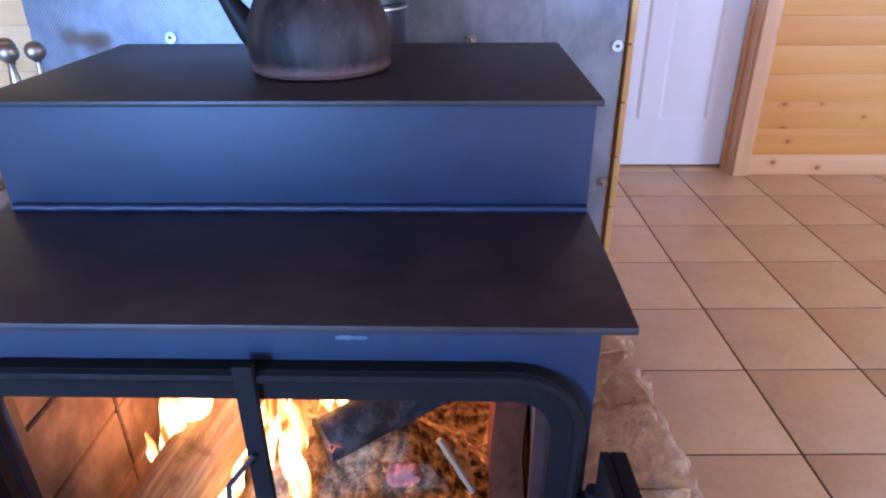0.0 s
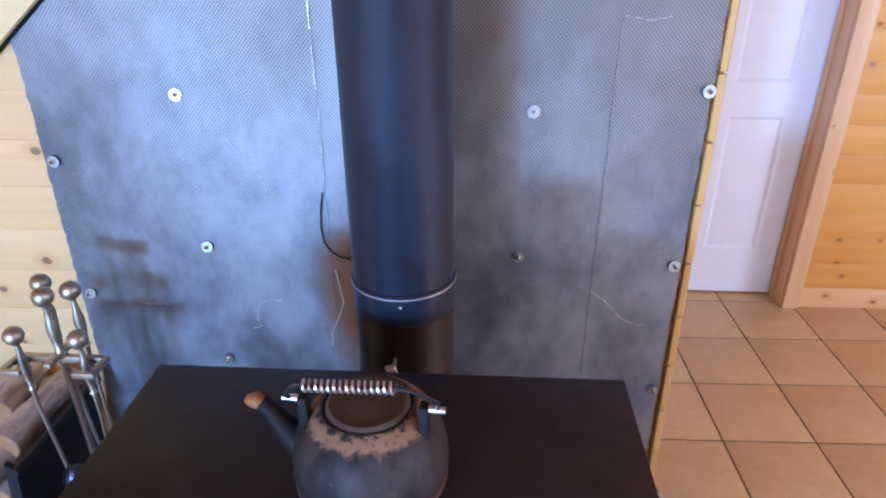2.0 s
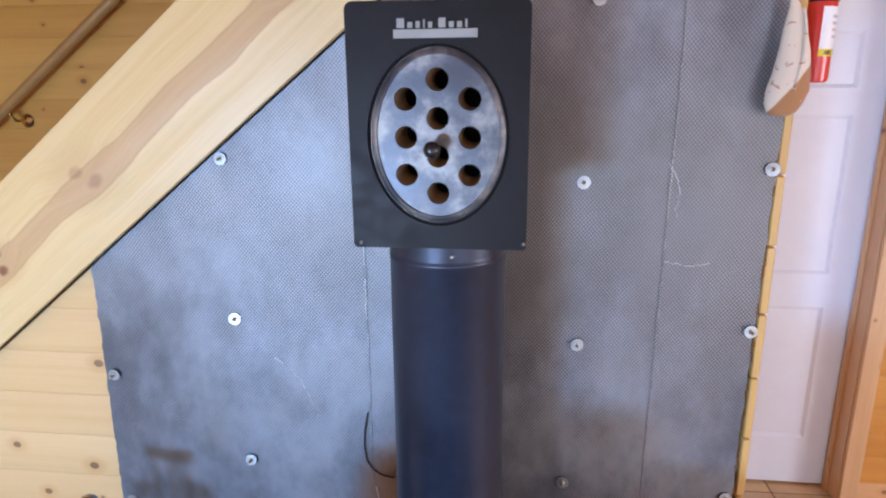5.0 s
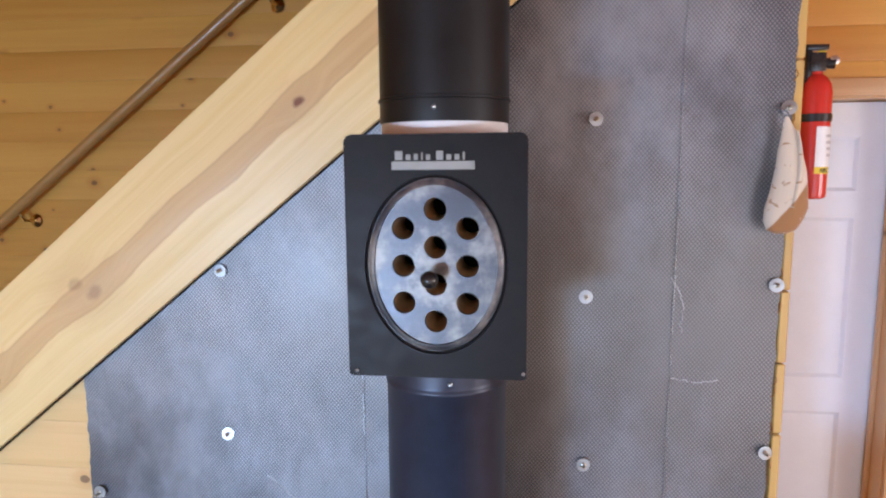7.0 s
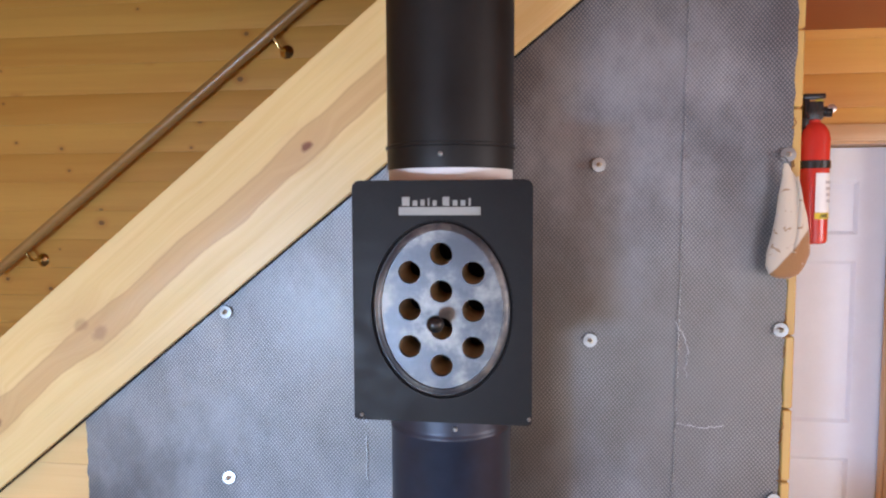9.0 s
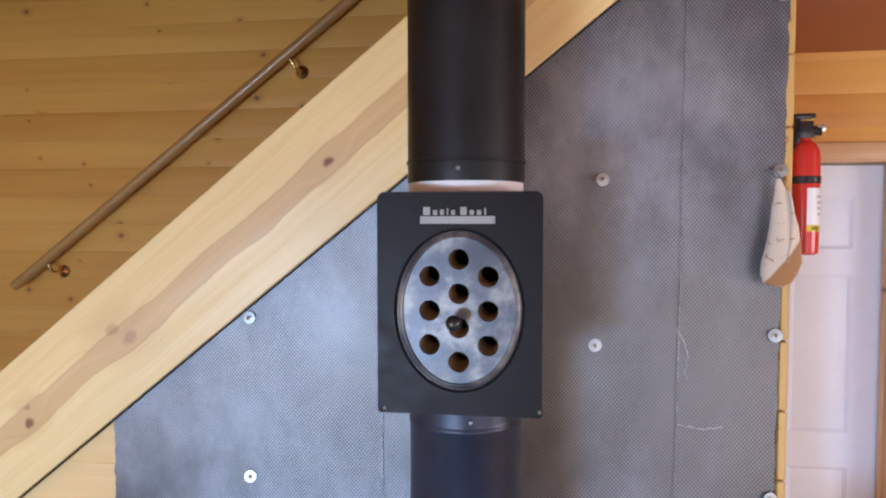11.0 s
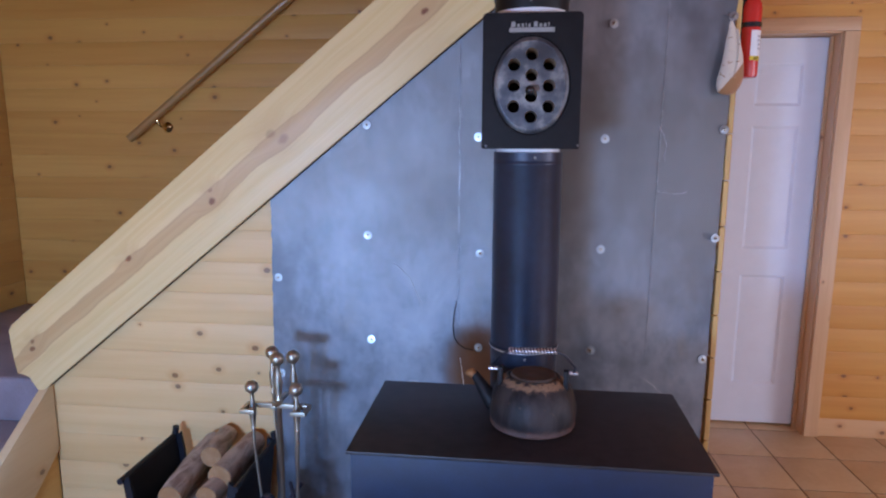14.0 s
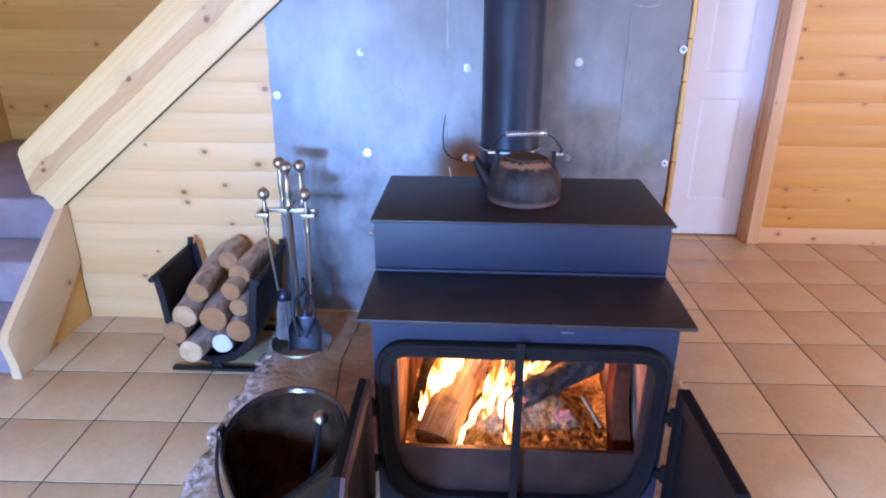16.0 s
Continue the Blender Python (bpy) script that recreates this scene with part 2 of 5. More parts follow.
def painted(name, col, rough=0.4, metal=0.0, mottling=0.25, spec=0.5, bump=0.12, scale=30.0, sheen_var=0.15):
    g = Graph(name)
    p = g.coord()
    n1, n2 = g.noise(p, scale, 4), g.noise(p, scale / 9, 3)
    f = g.m('MULTIPLY', g.m('ADD', g.m('MULTIPLY', n1, 0.4), g.m('MULTIPLY', n2, 0.6)), 1.0)
    c = g.mix(g.span(f, 0.3, 0.7), tuple(v * (1 - mottling) for v in col), tuple(min(1, v * (1 + mottling)) for v in col))
    return g.set(base=c, rough=g.span(n2, 0.3, 0.7, rough * (1 - sheen_var), min(1, rough * (1 + sheen_var))), metal=metal, spec=spec, normal=g.bump(n1, bump, 0.0008))


# Black paint with the window's blue reflection mixed into its base colour.
STOVE_BLACK = painted("black_paint_blue_reflection", (0.0055, 0.0115, 0.033), 0.54, spec=0.5, bump=0.12, scale=220, sheen_var=0.03)
# Same paint on upward faces, with dust and a warm reflection in the colour.
STOVE_TOP = painted("dusty_paint_warm_reflection", (0.022, 0.017, 0.017), 0.46, spec=0.36, mottling=0.6, bump=0.12, scale=24, sheen_var=0.1)
IRON = painted("dark_cast_iron", (0.011, 0.009, 0.009), 0.62, 0.0, spec=0.07, bump=0.5, scale=90)
PIPE_BLACK = painted("matt_black_stovepipe", (0.008, 0.0075, 0.0075), 0.44, 0.0, bump=0.1, scale=60, spec=0.26)
PIPE_BLUED = painted("blued_steel_stovepipe", (0.017, 0.024, 0.044), 0.38, 0.3, 0.3, bump=0.08, scale=40, spec=0.6)
BOX_BLACK = painted("charcoal_enamel", (0.009, 0.008, 0.0085), 0.46, spec=0.16, bump=0.25, scale=300)
GALV = painted("bright_galvanised_steel", (0.72, 0.72, 0.72), 0.35, 0.7, 0.15)
SCUFF = painted("rubbed_paint", (0.055, 0.065, 0.095), 0.5)
COLLAR = painted("dull_white_zinc", (0.78, 0.77, 0.76), 0.55, 0.0, 0.08)
ZINC = painted("zinc_plated_steel", (0.40, 0.43, 0.44), 0.34, 0.8, 0.2)
NICKEL = painted("brushed_pewter_brass", (0.44, 0.39, 0.31), 0.36, 1.0, 0.15)
BRASS = painted("polished_brass", (0.78, 0.58, 0.28), 0.2, 1.0, 0.1)
TOOL_DARK = painted("blued_iron_tool", (0.05, 0.055, 0.075), 0.35, 0.8)
CHROME = painted("bright_wire", (0.80, 0.80, 0.80), 0.36, 1.0, 0.1)
TUBE = painted("heat_browned_tube_steel", (0.50, 0.33, 0.19), 0.55, 0.2, 0.3)
DOOR_WHITE = painted("white_door_paint", (0.73, 0.82, 0.93), 0.42, mottling=0.02, bump=0.15, scale=120)
RED = painted("red_enamel", (0.55, 0.028, 0.018), 0.22, mottling=0.08)
RUBBER = painted("black_plastic", (0.012, 0.012, 0.013), 0.22)
LABEL_WHITE = painted("white_paper_label", (0.72, 0.70, 0.68), 0.5, mottling=0.05)
LABEL_GREY = painted("grey_print", (0.42, 0.40, 0.40), 0.5)
LABEL_YELLOW = painted("yellow_label", (0.75, 0.56, 0.04), 0.5, mottling=0.05)
STREAK = painted("dried_lime_streak", (0.36, 0.36, 0.36), 0.6, 0.0, 0.4, scale=90)
SILVER_PRINT = painted("silver_print", (0.22, 0.22, 0.205), 0.45, 0.2)
BUCKET = painted("glossy_black_bucket", (0.024, 0.017, 0.014), 0.16, spec=0.7, bump=0.1)
SLING = painted("black_sheet_steel", (0.009, 0.009, 0.012), 0.5, spec=0.3)
BRISTLE = painted("grey_bristle", (0.20, 0.19, 0.19), 0.9, mottling=0.5, scale=160)
GROUT = painted("brown_grout", (0.100, 0.057, 0.038), 0.9, mottling=0.2, scale=160)
PLASTER = painted("plain_wall", (0.50, 0.36, 0.22), 0.7)


def tile_glaze():
    g = Graph("glazed_floor_tile")
    p = g.coord()
    r = g.random()
    q = g.v('ADD', p, g.join(g.m('MULTIPLY', r, 40.0), g.m('MULTIPLY', r, 17.0), 0.0))
    n1, n2, n3 = g.noise(q, 7.0, 4, 0.6, 0.6), g.noise(q, 45.0, 3), g.noise(q, 220.0, 2)
    f = g.m('ADD', g.m('MULTIPLY', n1, 0.6), g.m('MULTIPLY', n2, 0.4))
    col = g.mix(g.span(f, 0.32, 0.68), (0.570, 0.398, 0.205), (0.650, 0.486, 0.275))
    col = g.mix(g.span(n3, 0.62, 0.75, 0.0, 0.25), col, (0.33, 0.19, 0.12))
    col = g.mix(g.m('MULTIPLY', r, 0.08), col, (0.50, 0.33, 0.21))
    return g.set(base=col, rough=g.span(n2, 0.3, 0.7, 0.30, 0.42), normal=g.bump(g.m('ADD', n1, g.m('MULTIPLY', n2, 0.4)), 0.18, 0.002))


TILE = tile_glaze()


def flagstone():
    g = Graph("rough_flagstone")
    p = g.coord()
    n1, n2, n3 = g.noise(p, 4.5, 5, 0.6, 0.8), g.noise(p, 22.0, 5, 0.65), g.noise(g.place(p, (1, 1, 6)), 16.0, 4)
    col = g.mix(g.span(n1, 0.3, 0.7), (0.25, 0.130, 0.052), (0.50, 0.325, 0.165))
    col = g.mix(g.span(n3, 0.5, 0.75, 0.0, 0.6), col, (0.46, 0.38, 0.29))
    col = g.mix(g.span(n2, 0.56, 0.75, 0.0, 0.5), col, (0.14, 0.08, 0.045))
    # fresh pale stone where the rims have split away
    split = g.m('SUBTRACT', 1.0, g.span(g.m('ADD', g.xyz(p)[2], g.m('MULTIPLY', g.m('SUBTRACT', n2, 0.5), 0.03)), 0.048, 0.062), clamp=True)
    x = g.m('ADD', g.xyz(p)[0], g.m('MULTIPLY', g.m('SUBTRACT', n1, 0.5), 0.16))
    rimmed = g.m('MAXIMUM', g.m('SUBTRACT', 1.0, g.span(x, -0.95, -0.86), clamp=True), g.m('MULTIPLY', g.span(x, 0.60, 0.66), g.m('MULTIPLY', split, 0.35)))
    col = g.mix(g.m('MULTIPLY', rimmed, 0.85), col, g.mix(g.span(g.noise(p, 30.0, 4, 0.65), 0.40, 0.56), (0.24, 0.17, 0.115), (0.66, 0.59, 0.52)))
    return g.set(base=col, rough=0.62, normal=g.bump(g.m('ADD', n1, g.m('MULTIPLY', n2, 0.9)), 0.9, 0.014))


STONE = flagstone()


def carpet():
    g = Graph("mauve_carpet")
    p = g.coord()
    n1, n2 = g.noise(p, 5.0, 3), g.noise(p, 260.0, 2)
    col = g.mix(g.span(n1, 0.3, 0.7), (0.23, 0.185, 0.20), (0.34, 0.28, 0.30))
    col = g.mix(g.span(n2, 0.45, 0.75, 0.0, 0.5), col, (0.13, 0.10, 0.13))
    return g.set(base=col, rough=0.95, sheen=0.3, normal=g.bump(n2, 0.7, 0.004))


CARPET = carpet()


def bark():
    g = Graph("log_bark")
    p = g.coord()
    r = g.random()
    q = g.v('ADD', p, g.join(g.m('MULTIPLY', r, 9.0), 0.0, 0.0))
    n1, n2 = g.noise(g.place(q, (1, 0.25, 1)), 40.0, 5, 0.65, 0.7), g.noise(q, 9.0, 3)
    col = g.mix(g.span(n1, 0.35, 0.65), (0.27, 0.20, 0.145), (0.56, 0.46, 0.36))
    col = g.mix(g.span(n2, 0.45, 0.65, 0.0, 0.6), col, (0.60, 0.49, 0.37))
    return g.set(base=col, rough=0.85, normal=g.bump(n1, 0.9, 0.006))


def cut_wood(name, pale, deep):
    g = Graph(name)
    p = g.coord()
    n = g.noise(p, 30.0, 4)
    col = g.mix(g.span(g.m('ADD', g.m('MULTIPLY', n, 0.6), g.m('MULTIPLY', g.random(), 0.75)), 0.2, 1.05), pale, deep)
    return g.set(base=col, rough=0.8, normal=g.bump(g.noise(g.place(p, (1, 1, 1)), 160.0, 2), 0.5, 0.002))


BARK = bark()
CUT = cut_wood("sawn_log_end", (0.70, 0.50, 0.27), (0.34, 0.155, 0.055))
CUT_GREY = cut_wood("weathered_log_end", (0.62, 0.60, 0.60), (0.52, 0.50, 0.50))
SPLIT = pine("split_firewood", (0.40, 0.215, 0.095), (0.20, 0.095, 0.040), along="z", knots=0.1, rough=0.8, coat=0.0)


def charred():
    g = Graph("charred_log")
    p = g.coord()
    n1, n2 = g.noise(p, 30.0, 5, 0.65), g.noise(p, 12.0, 3)
    crack = g.cells(g.place(p, (1, 1, 1)), 46.0, 'DISTANCE_TO_EDGE')
    col = g.mix(g.span(n1, 0.4, 0.7), (0.02, 0.016, 0.014), (0.10, 0.075, 0.06))
    hot = g.m('MULTIPLY', g.m('SUBTRACT', 1.0, g.span(crack, 0.0, 0.08), clamp=True), g.span(n2, 0.56, 0.72))
    return g.set(base=col, rough=0.9, emit=(1.0, 0.16, 0.03), power=g.m('MULTIPLY', hot, 2.5), normal=g.bump(crack, 0.7, 0.006))


def ember():
    g = Graph("glowing_ember_bed")
    p = g.coord()
    n1, n2 = g.noise(p, 55.0, 5, 0.7), g.noise(p, 7.0, 3)
    col = g.mix(g.span(n1, 0.35, 0.65), (0.17, 0.090, 0.042), (0.52, 0.33, 0.155))
    hot = g.m('MULTIPLY', g.span(g.noise(p, 48.0, 5, 0.75, 0.2), 0.54, 0.74), g.span(n2, 0.42, 0.7))
    return g.set(base=col, rough=0.95, emit=(1.0, 0.30, 0.05), power=g.m('ADD', g.m('MULTIPLY', hot, 2.6), g.span(n1, 0.4, 0.7, 0.0, 0.20)), normal=g.bump(n1, 1.0, 0.012))


def flame_glow():
    g = Graph("flame")
    c = g.xyz(g.coord())
    n = g.noise(g.place(g.coord(), (1.5, 1.0, 0.45)), 20.0, 3, 0.55, 0.6)
    h = g.span(g.m('ADD', c[2], g.m('MULTIPLY', g.m('SUBTRACT', n, 0.5), 0.12)), 0.26, 0.52)
    col = g.mix(h, (1.0, 0.66, 0.24), (1.0, 0.46, 0.09))
    col = g.mix(g.span(n, 0.56, 0.36), col, (1.0, 0.22, 0.02))
    return g.set(base=(0.0, 0.0, 0.0), rough=1.0, spec=0.0, emit=col, power=g.span(n, 0.34, 0.60, 1.0, 8.0))


def firebrick():
    g = Graph("sooty_firebrick")
    p = g.coord()
    n1, n2 = g.noise(p, 9.0, 4), g.noise(p, 120.0, 2)
    col = g.mix(g.span(n1, 0.35, 0.65), (0.060, 0.030, 0.020), (0.23, 0.125, 0.075))
    col = g.mix(g.span(n2, 0.55, 0.75, 0.0, 0.35), col, (0.10, 0.06, 0.04))
    return g.set(base=col, rough=0.9, normal=g.bump(n2, 0.5, 0.002))


def spotted_hide():
    g = Graph("spotted_hide")
    p = g.coord()
    n = g.noise(p, 34.0, 3, 0.5, 0.8)
    low = g.m('SUBTRACT', 1.0, g.span(g.m('ADD', g.xyz(p)[2], g.m('MULTIPLY', g.xyz(p)[0], -1.3)), 0.045, 0.052), clamp=True)
    f = g.m('MAXIMUM', g.span(n, 0.59, 0.64, 0.0, 0.75), low)
    col = g.mix(f, (0.64, 0.53, 0.41), (0.33, 0.15, 0.055))
    col = g.mix(g.span(g.noise(p, 60.0, 3), 0.62, 0.68, 0.0, 0.8), col, (0.60, 0.52, 0.44))
    return g.set(base=col, rough=0.85, sheen=0.3, normal=g.bump(g.noise(p, 200.0, 2), 0.4, 0.002))


def worn_disc():
    g = Graph("scuffed_oval_plate")
    p = g.coord()
    n1, n2 = g.noise(p, 14.0, 4, 0.6), g.noise(p, 60.0, 3)
    col = g.mix(g.span(n1, 0.35, 0.65), (0.060, 0.066, 0.078), (0.125, 0.129, 0.137))
    col = g.mix(g.span(g.m('ADD', n1, g.m('MULTIPLY', n2, 0.3)), 0.62, 0.84, 0.0, 0.45), col, (0.40, 0.37, 0.33))
    return g.set(base=col, rough=g.span(n1, 0.3, 0.7, 0.34, 0.5), metal=0.7, normal=g.bump(n2, 0.15, 0.001))


def kettle_enamel():
    g = Graph("sooty_cast_kettle")
    p = g.coord()
    c = g.xyz(p)
    n1, n2 = g.noise(g.place(p, (1, 1, 0.3)), 26.0, 4), g.noise(p, 90.0, 4, 0.7)
    col = g.mix(g.span(n1, 0.35, 0.65), (0.012, 0.009, 0.009), (0.042, 0.032, 0.029))
    z = g.m('ADD', c[2], g.m('MULTIPLY', g.m('SUBTRACT', n2, 0.5), 0.030))
    top = g.m('MULTIPLY', g.span(z, 0.100, 0.108), g.m('SUBTRACT', 1.0, g.span(z, 0.112, 0.116), clamp=True))
    foot = g.m('SUBTRACT', 1.0, g.span(z, 0.006, 0.026), clamp=True)
    col = g.mix(g.m('MULTIPLY', top, 0.7), col, (0.34, 0.19, 0.10))
    col = g.mix(g.m('MULTIPLY', foot, 0.55), col, (0.15, 0.075, 0.055))
    col = g.mix(g.span(n2, 0.6, 0.75, 0.0, 0.5), col, (0.15, 0.075, 0.035))
    return g.set(base=col, rough=g.span(top, 0, 1, 0.55, 0.9), metal=0.0, spec=0.22, normal=g.bump(n2, 0.4, 0.002))


SPOUT = painted("sooty_spout", (0.012, 0.010, 0.010), 0.6, 0.0, 0.5, spec=0.2, scale=70)
CHAR, EMBER, FLAME, FIREBRICK = charred(), ember(), flame_glow(), firebrick()


def split_face():
    """Split wood whose grain runs along the log that leans into the fire."""
    g = Graph("split_log_face")
    p = g.coord()
    c = g.xyz(p)
    u = g.m('ADD', g.m('ADD', g.m('MULTIPLY', c[0], 0.332), g.m('MULTIPLY', c[1], 0.874)), g.m('MULTIPLY', c[2], 0.356))
    a, b = g.m('SUBTRACT', c[0], g.m('MULTIPLY', u, 0.332)), g.m('SUBTRACT', c[2], g.m('MULTIPLY', u, 0.356))
    grain = g.noise(g.join(g.m('MULTIPLY', u, 5.0), g.m('MULTIPLY', a, 90.0), g.m('MULTIPLY', b, 90.0)), 1.0, 4, 0.65, 0.5)
    patch = g.noise(p, 16.0, 4)
    col = g.mix(g.span(grain, 0.32, 0.66), (0.60, 0.39, 0.20), (0.34, 0.18, 0.085))
    col = g.mix(g.span(patch, 0.5, 0.68, 0.0, 0.7), col, (0.085, 0.05, 0.035))
    return g.set(base=col, rough=0.85, normal=g.bump(grain, 0.9, 0.006))


SPLIT_FACE = split_face()
RED_SLAB = painted("reddened_bark_slab", (0.090, 0.026, 0.012), 0.9, 0.0, 0.5, spec=0.05, bump=0.8, scale=45)
HIDE, DISC, KETTLE = spotted_hide(), worn_disc(), kettle_enamel()
RUST = painted("rusty_spout_cap", (0.30, 0.12, 0.035), 0.75, 0.2, 0.4)
LOWER_PLATE = painted("heat_tinted_plate", (0.052, 0.026, 0.022), 0.45, 0.4, 0.6, scale=14)


# ---- mesh helpers ----
def mesh_of(name, bm, mat, angle=38):
    bmesh.ops.recalc_face_normals(bm, faces=bm.faces[:])
    me = bpy.data.meshes.new(name)
    bm.to_mesh(me)
    bm.free()
    if mat:
        me.materials.append(mat)
    me.polygons.foreach_set("use_smooth", [True] * len(me.polygons))
    me.set_sharp_from_angle(angle=radians(angle))
    return me


def base_of(name, at, label, category, group="", kind=""):
    """An Empty at a thing's base."""
    ob = new(name)
    ob.empty_display_size = 0.05
    ob.matrix_basis = Matrix.Translation(at)
    return tagged(ob, label, category, group, kind)


def part(name, bm, mat, parent, label="", angle=38):
    """One mesh in world places under a thing or under a part."""
    ob = new(name, mesh_of(name, bm, mat, angle))
    ob.parent = parent
    if parent.type == 'EMPTY':
        ob.matrix_parent_inverse = parent.matrix_basis.inverted()
    return tagged(ob, label)


def solid(name, bm, mat, at, label, category, group="", kind="", angle=38):
    """A thing of one mesh, with its origin at its base."""
    bmesh.ops.translate(bm, verts=bm.verts[:], vec=-Vector(at))
    ob = new(name, mesh_of(name, bm, mat, angle))
    ob.location = at
    return tagged(ob, label, category, group, kind)


def setting(name, bm, mat, label="", category=""):
    return tagged(new(name, mesh_of(name, bm, mat)), label, category, kind="structure")


def box(bm, x0, x1, y0, y1, z0, z1, bev=0.0, seg=2):
    v = [bm.verts.new((x, y, z)) for x in (x0, x1) for y in (y0, y1) for z in (z0, z1)]
    fs = [bm.faces.new([v[i] for i in f]) for f in ((0, 1, 3, 2), (4, 6, 7, 5), (0, 4, 5, 1), (2, 3, 7, 6), (0, 2, 6, 4), (1, 5, 7, 3))]
    if bev:
        es = list({e for f in fs for e in f.edges})
        bmesh.ops.bevel(bm, geom=es, offset=bev, segments=seg, profile=0.6, affect='EDGES')
    return bm


def prism(bm, pts, axis, a, b, bev=0.0):
    """A polygon drawn on two axes and drawn out along the third from a to b."""
    to = {"x": lambda p, t: (t, p[0], p[1]), "y": lambda p, t: (p[0], t, p[1]), "z": lambda p, t: (p[0], p[1], t)}[axis]
    lo, hi = [bm.verts.new(to(p, a)) for p in pts], [bm.verts.new(to(p, b)) for p in pts]
    n = len(pts)
    fs = [bm.faces.new(lo), bm.faces.new(hi[::-1])]
    fs += [bm.faces.new((lo[i], hi[i], hi[(i + 1) % n], lo[(i + 1) % n])) for i in range(n)]
    if bev:
        bmesh.ops.bevel(bm, geom=list({e for f in fs[:2] for e in f.edges}), offset=bev, segments=2, profile=0.6, affect='EDGES')
    return bm


def holed(bm, loops, axis, a, b):
    """A plate with holes: the first loop is its rim."""
    to = {"x": lambda p, t: (t, p[0], p[1]), "y": lambda p, t: (p[0], t, p[1]), "z": lambda p, t: (p[0], p[1], t)}[axis]
    es = []
    for lp in loops:
        vs = [bm.verts.new(to(p, a)) for p in lp]
        es += [bm.edges.new((vs[i], vs[(i + 1) % len(vs)])) for i in range(len(vs))]
    got = bmesh.ops.triangle_fill(bm, use_beauty=True, edges=es)
    fs = [f for f in got["geom"] if isinstance(f, bmesh.types.BMFace)]
    ext = bmesh.ops.extrude_face_region(bm, geom=fs)
    shift = Vector(to((0, 0), b)) - Vector(to((0, 0), a))
    bmesh.ops.translate(bm, vec=shift, verts=[v for v in ext["geom"] if isinstance(v, bmesh.types.BMVert)])
    return bm


def lathe(bm, profile, at=(0, 0, 0), seg=40, m=None, close=True):
    """Radius and height pairs, turned about z."""
    m = Matrix.Translation(at) @ (m or Matrix())
    rings = [[bm.verts.new(m @ Vector((r * math.cos(2 * math.pi * i / seg), r * math.sin(2 * math.pi * i / seg), z))) for i in range(seg)] for r, z in profile]
    for p, q in zip(rings, rings[1:]):
        for i in range(seg):
            bm.faces.new((p[i], p[(i + 1) % seg], q[(i + 1) % seg], q[i]))
    if close:
        bm.faces.new(rings[0][::-1])
        bm.faces.new(rings[-1])
    return bm


def tube(bm, pts, r, seg=12, cap=True):
    """A round bar along a line of points; r is one radius or one for each point."""
    pts = [Vector(p) for p in pts]
    rs = r if isinstance(r, (list, tuple)) else [r] * len(pts)
    up = Vector((0, 0, 1))
    rings = []
    side = None
    for i, p in enumerate(pts):
        d = (pts[min(i + 1, len(pts) - 1)] - pts[max(i - 1, 0)]).normalized()
        if side is None:
            side = d.cross(up if abs(d.z) < 0.95 else Vector((1, 0, 0))).normalized()
        else:
            side = (side - d * side.dot(d)).normalized()
        top = d.cross(side)
        rings.append([bm.verts.new(p + (side * math.cos(2 * math.pi * k / seg) + top * math.sin(2 * math.pi * k / seg)) * rs[i]) for k in range(seg)])
    for a, b in zip(rings, rings[1:]):
        for k in range(seg):
            bm.faces.new((a[k], a[(k + 1) % seg], b[(k + 1) % seg], b[k]))
    if cap:
        bm.faces.new(rings[0][::-1])
        bm.faces.new(rings[-1])
    return bm


def ball(bm, at, r, seg=20):
    bmesh.ops.create_uvsphere(bm, u_segments=seg, v_segments=seg // 2, radius=r, matrix=Matrix.Translation(at))
    return bm


def arc(cx, cy, rx, ry, a0, a1, n):
    return [(cx + rx * math.cos(radians(a0 + (a1 - a0) * i / n)), cy + ry * math.sin(radians(a0 + (a1 - a0) * i / n))) for i in range(n + 1)]


def B():
    return bmesh.new()


# ---- the large structure ----
BACK, FRONT, WEST, EAST, TOP = 3.60, -1.00, -2.93, 4.20, 2.44   # wall faces and ceiling
SHIELD_Y, PANEL_Y = 2.482, 2.494
low = lambda x: 1.328 + 0.803 * (x + 0.938)     # the stringer's lower edge
PITCH, FIRST = 0.1215, 0.0975                   # panelling courses
DOOR = (0.68, 1.44, 2.03)

floor = setting("floor", box(B(), WEST - 0.2, EAST + 0.2, FRONT - 0.2, BACK + 0.5, -0.12, -0.0018), GROUT, "brown grout bed under the tiled floor", "floor")
wall_n = setting("wall_north", holed(B(), [[(WEST - 0.2, -0.1), (DOOR[0] - 0.03, -0.1), (DOOR[0] - 0.03, DOOR[2] + 0.02), (DOOR[1] + 0.016, DOOR[2] + 0.02), (DOOR[1] + 0.016, -0.1),
                                            (EAST + 0.2, -0.1), (EAST + 0.2, 3.7), (WEST - 0.2, 3.7)]], "y", BACK + 0.018, BACK + 0.16), PINE, "back wall clad in knotty pine boards", "wall")
wall_w = setting("wall_west", box(B(), WEST - 0.16, WEST - 0.018, FRONT - 0.2, BACK + 0.017, -0.1, 3.7), PINE_Y, "side wall clad in knotty pine boards", "wall")
setting("wall_east", holed(B(), [[(FRONT - 0.2, -0.1), (BACK + 0.017, -0.1), (BACK + 0.017, 3.7), (FRONT - 0.2, 3.7)],
                                 [(-0.35, 0.6), (1.55, 0.6), (1.55, 1.9), (-0.35, 1.9)]], "x", EAST, EAST + 0.16), PINE_Y, "pine-clad side wall with an opening for a fill lamp", "wall")
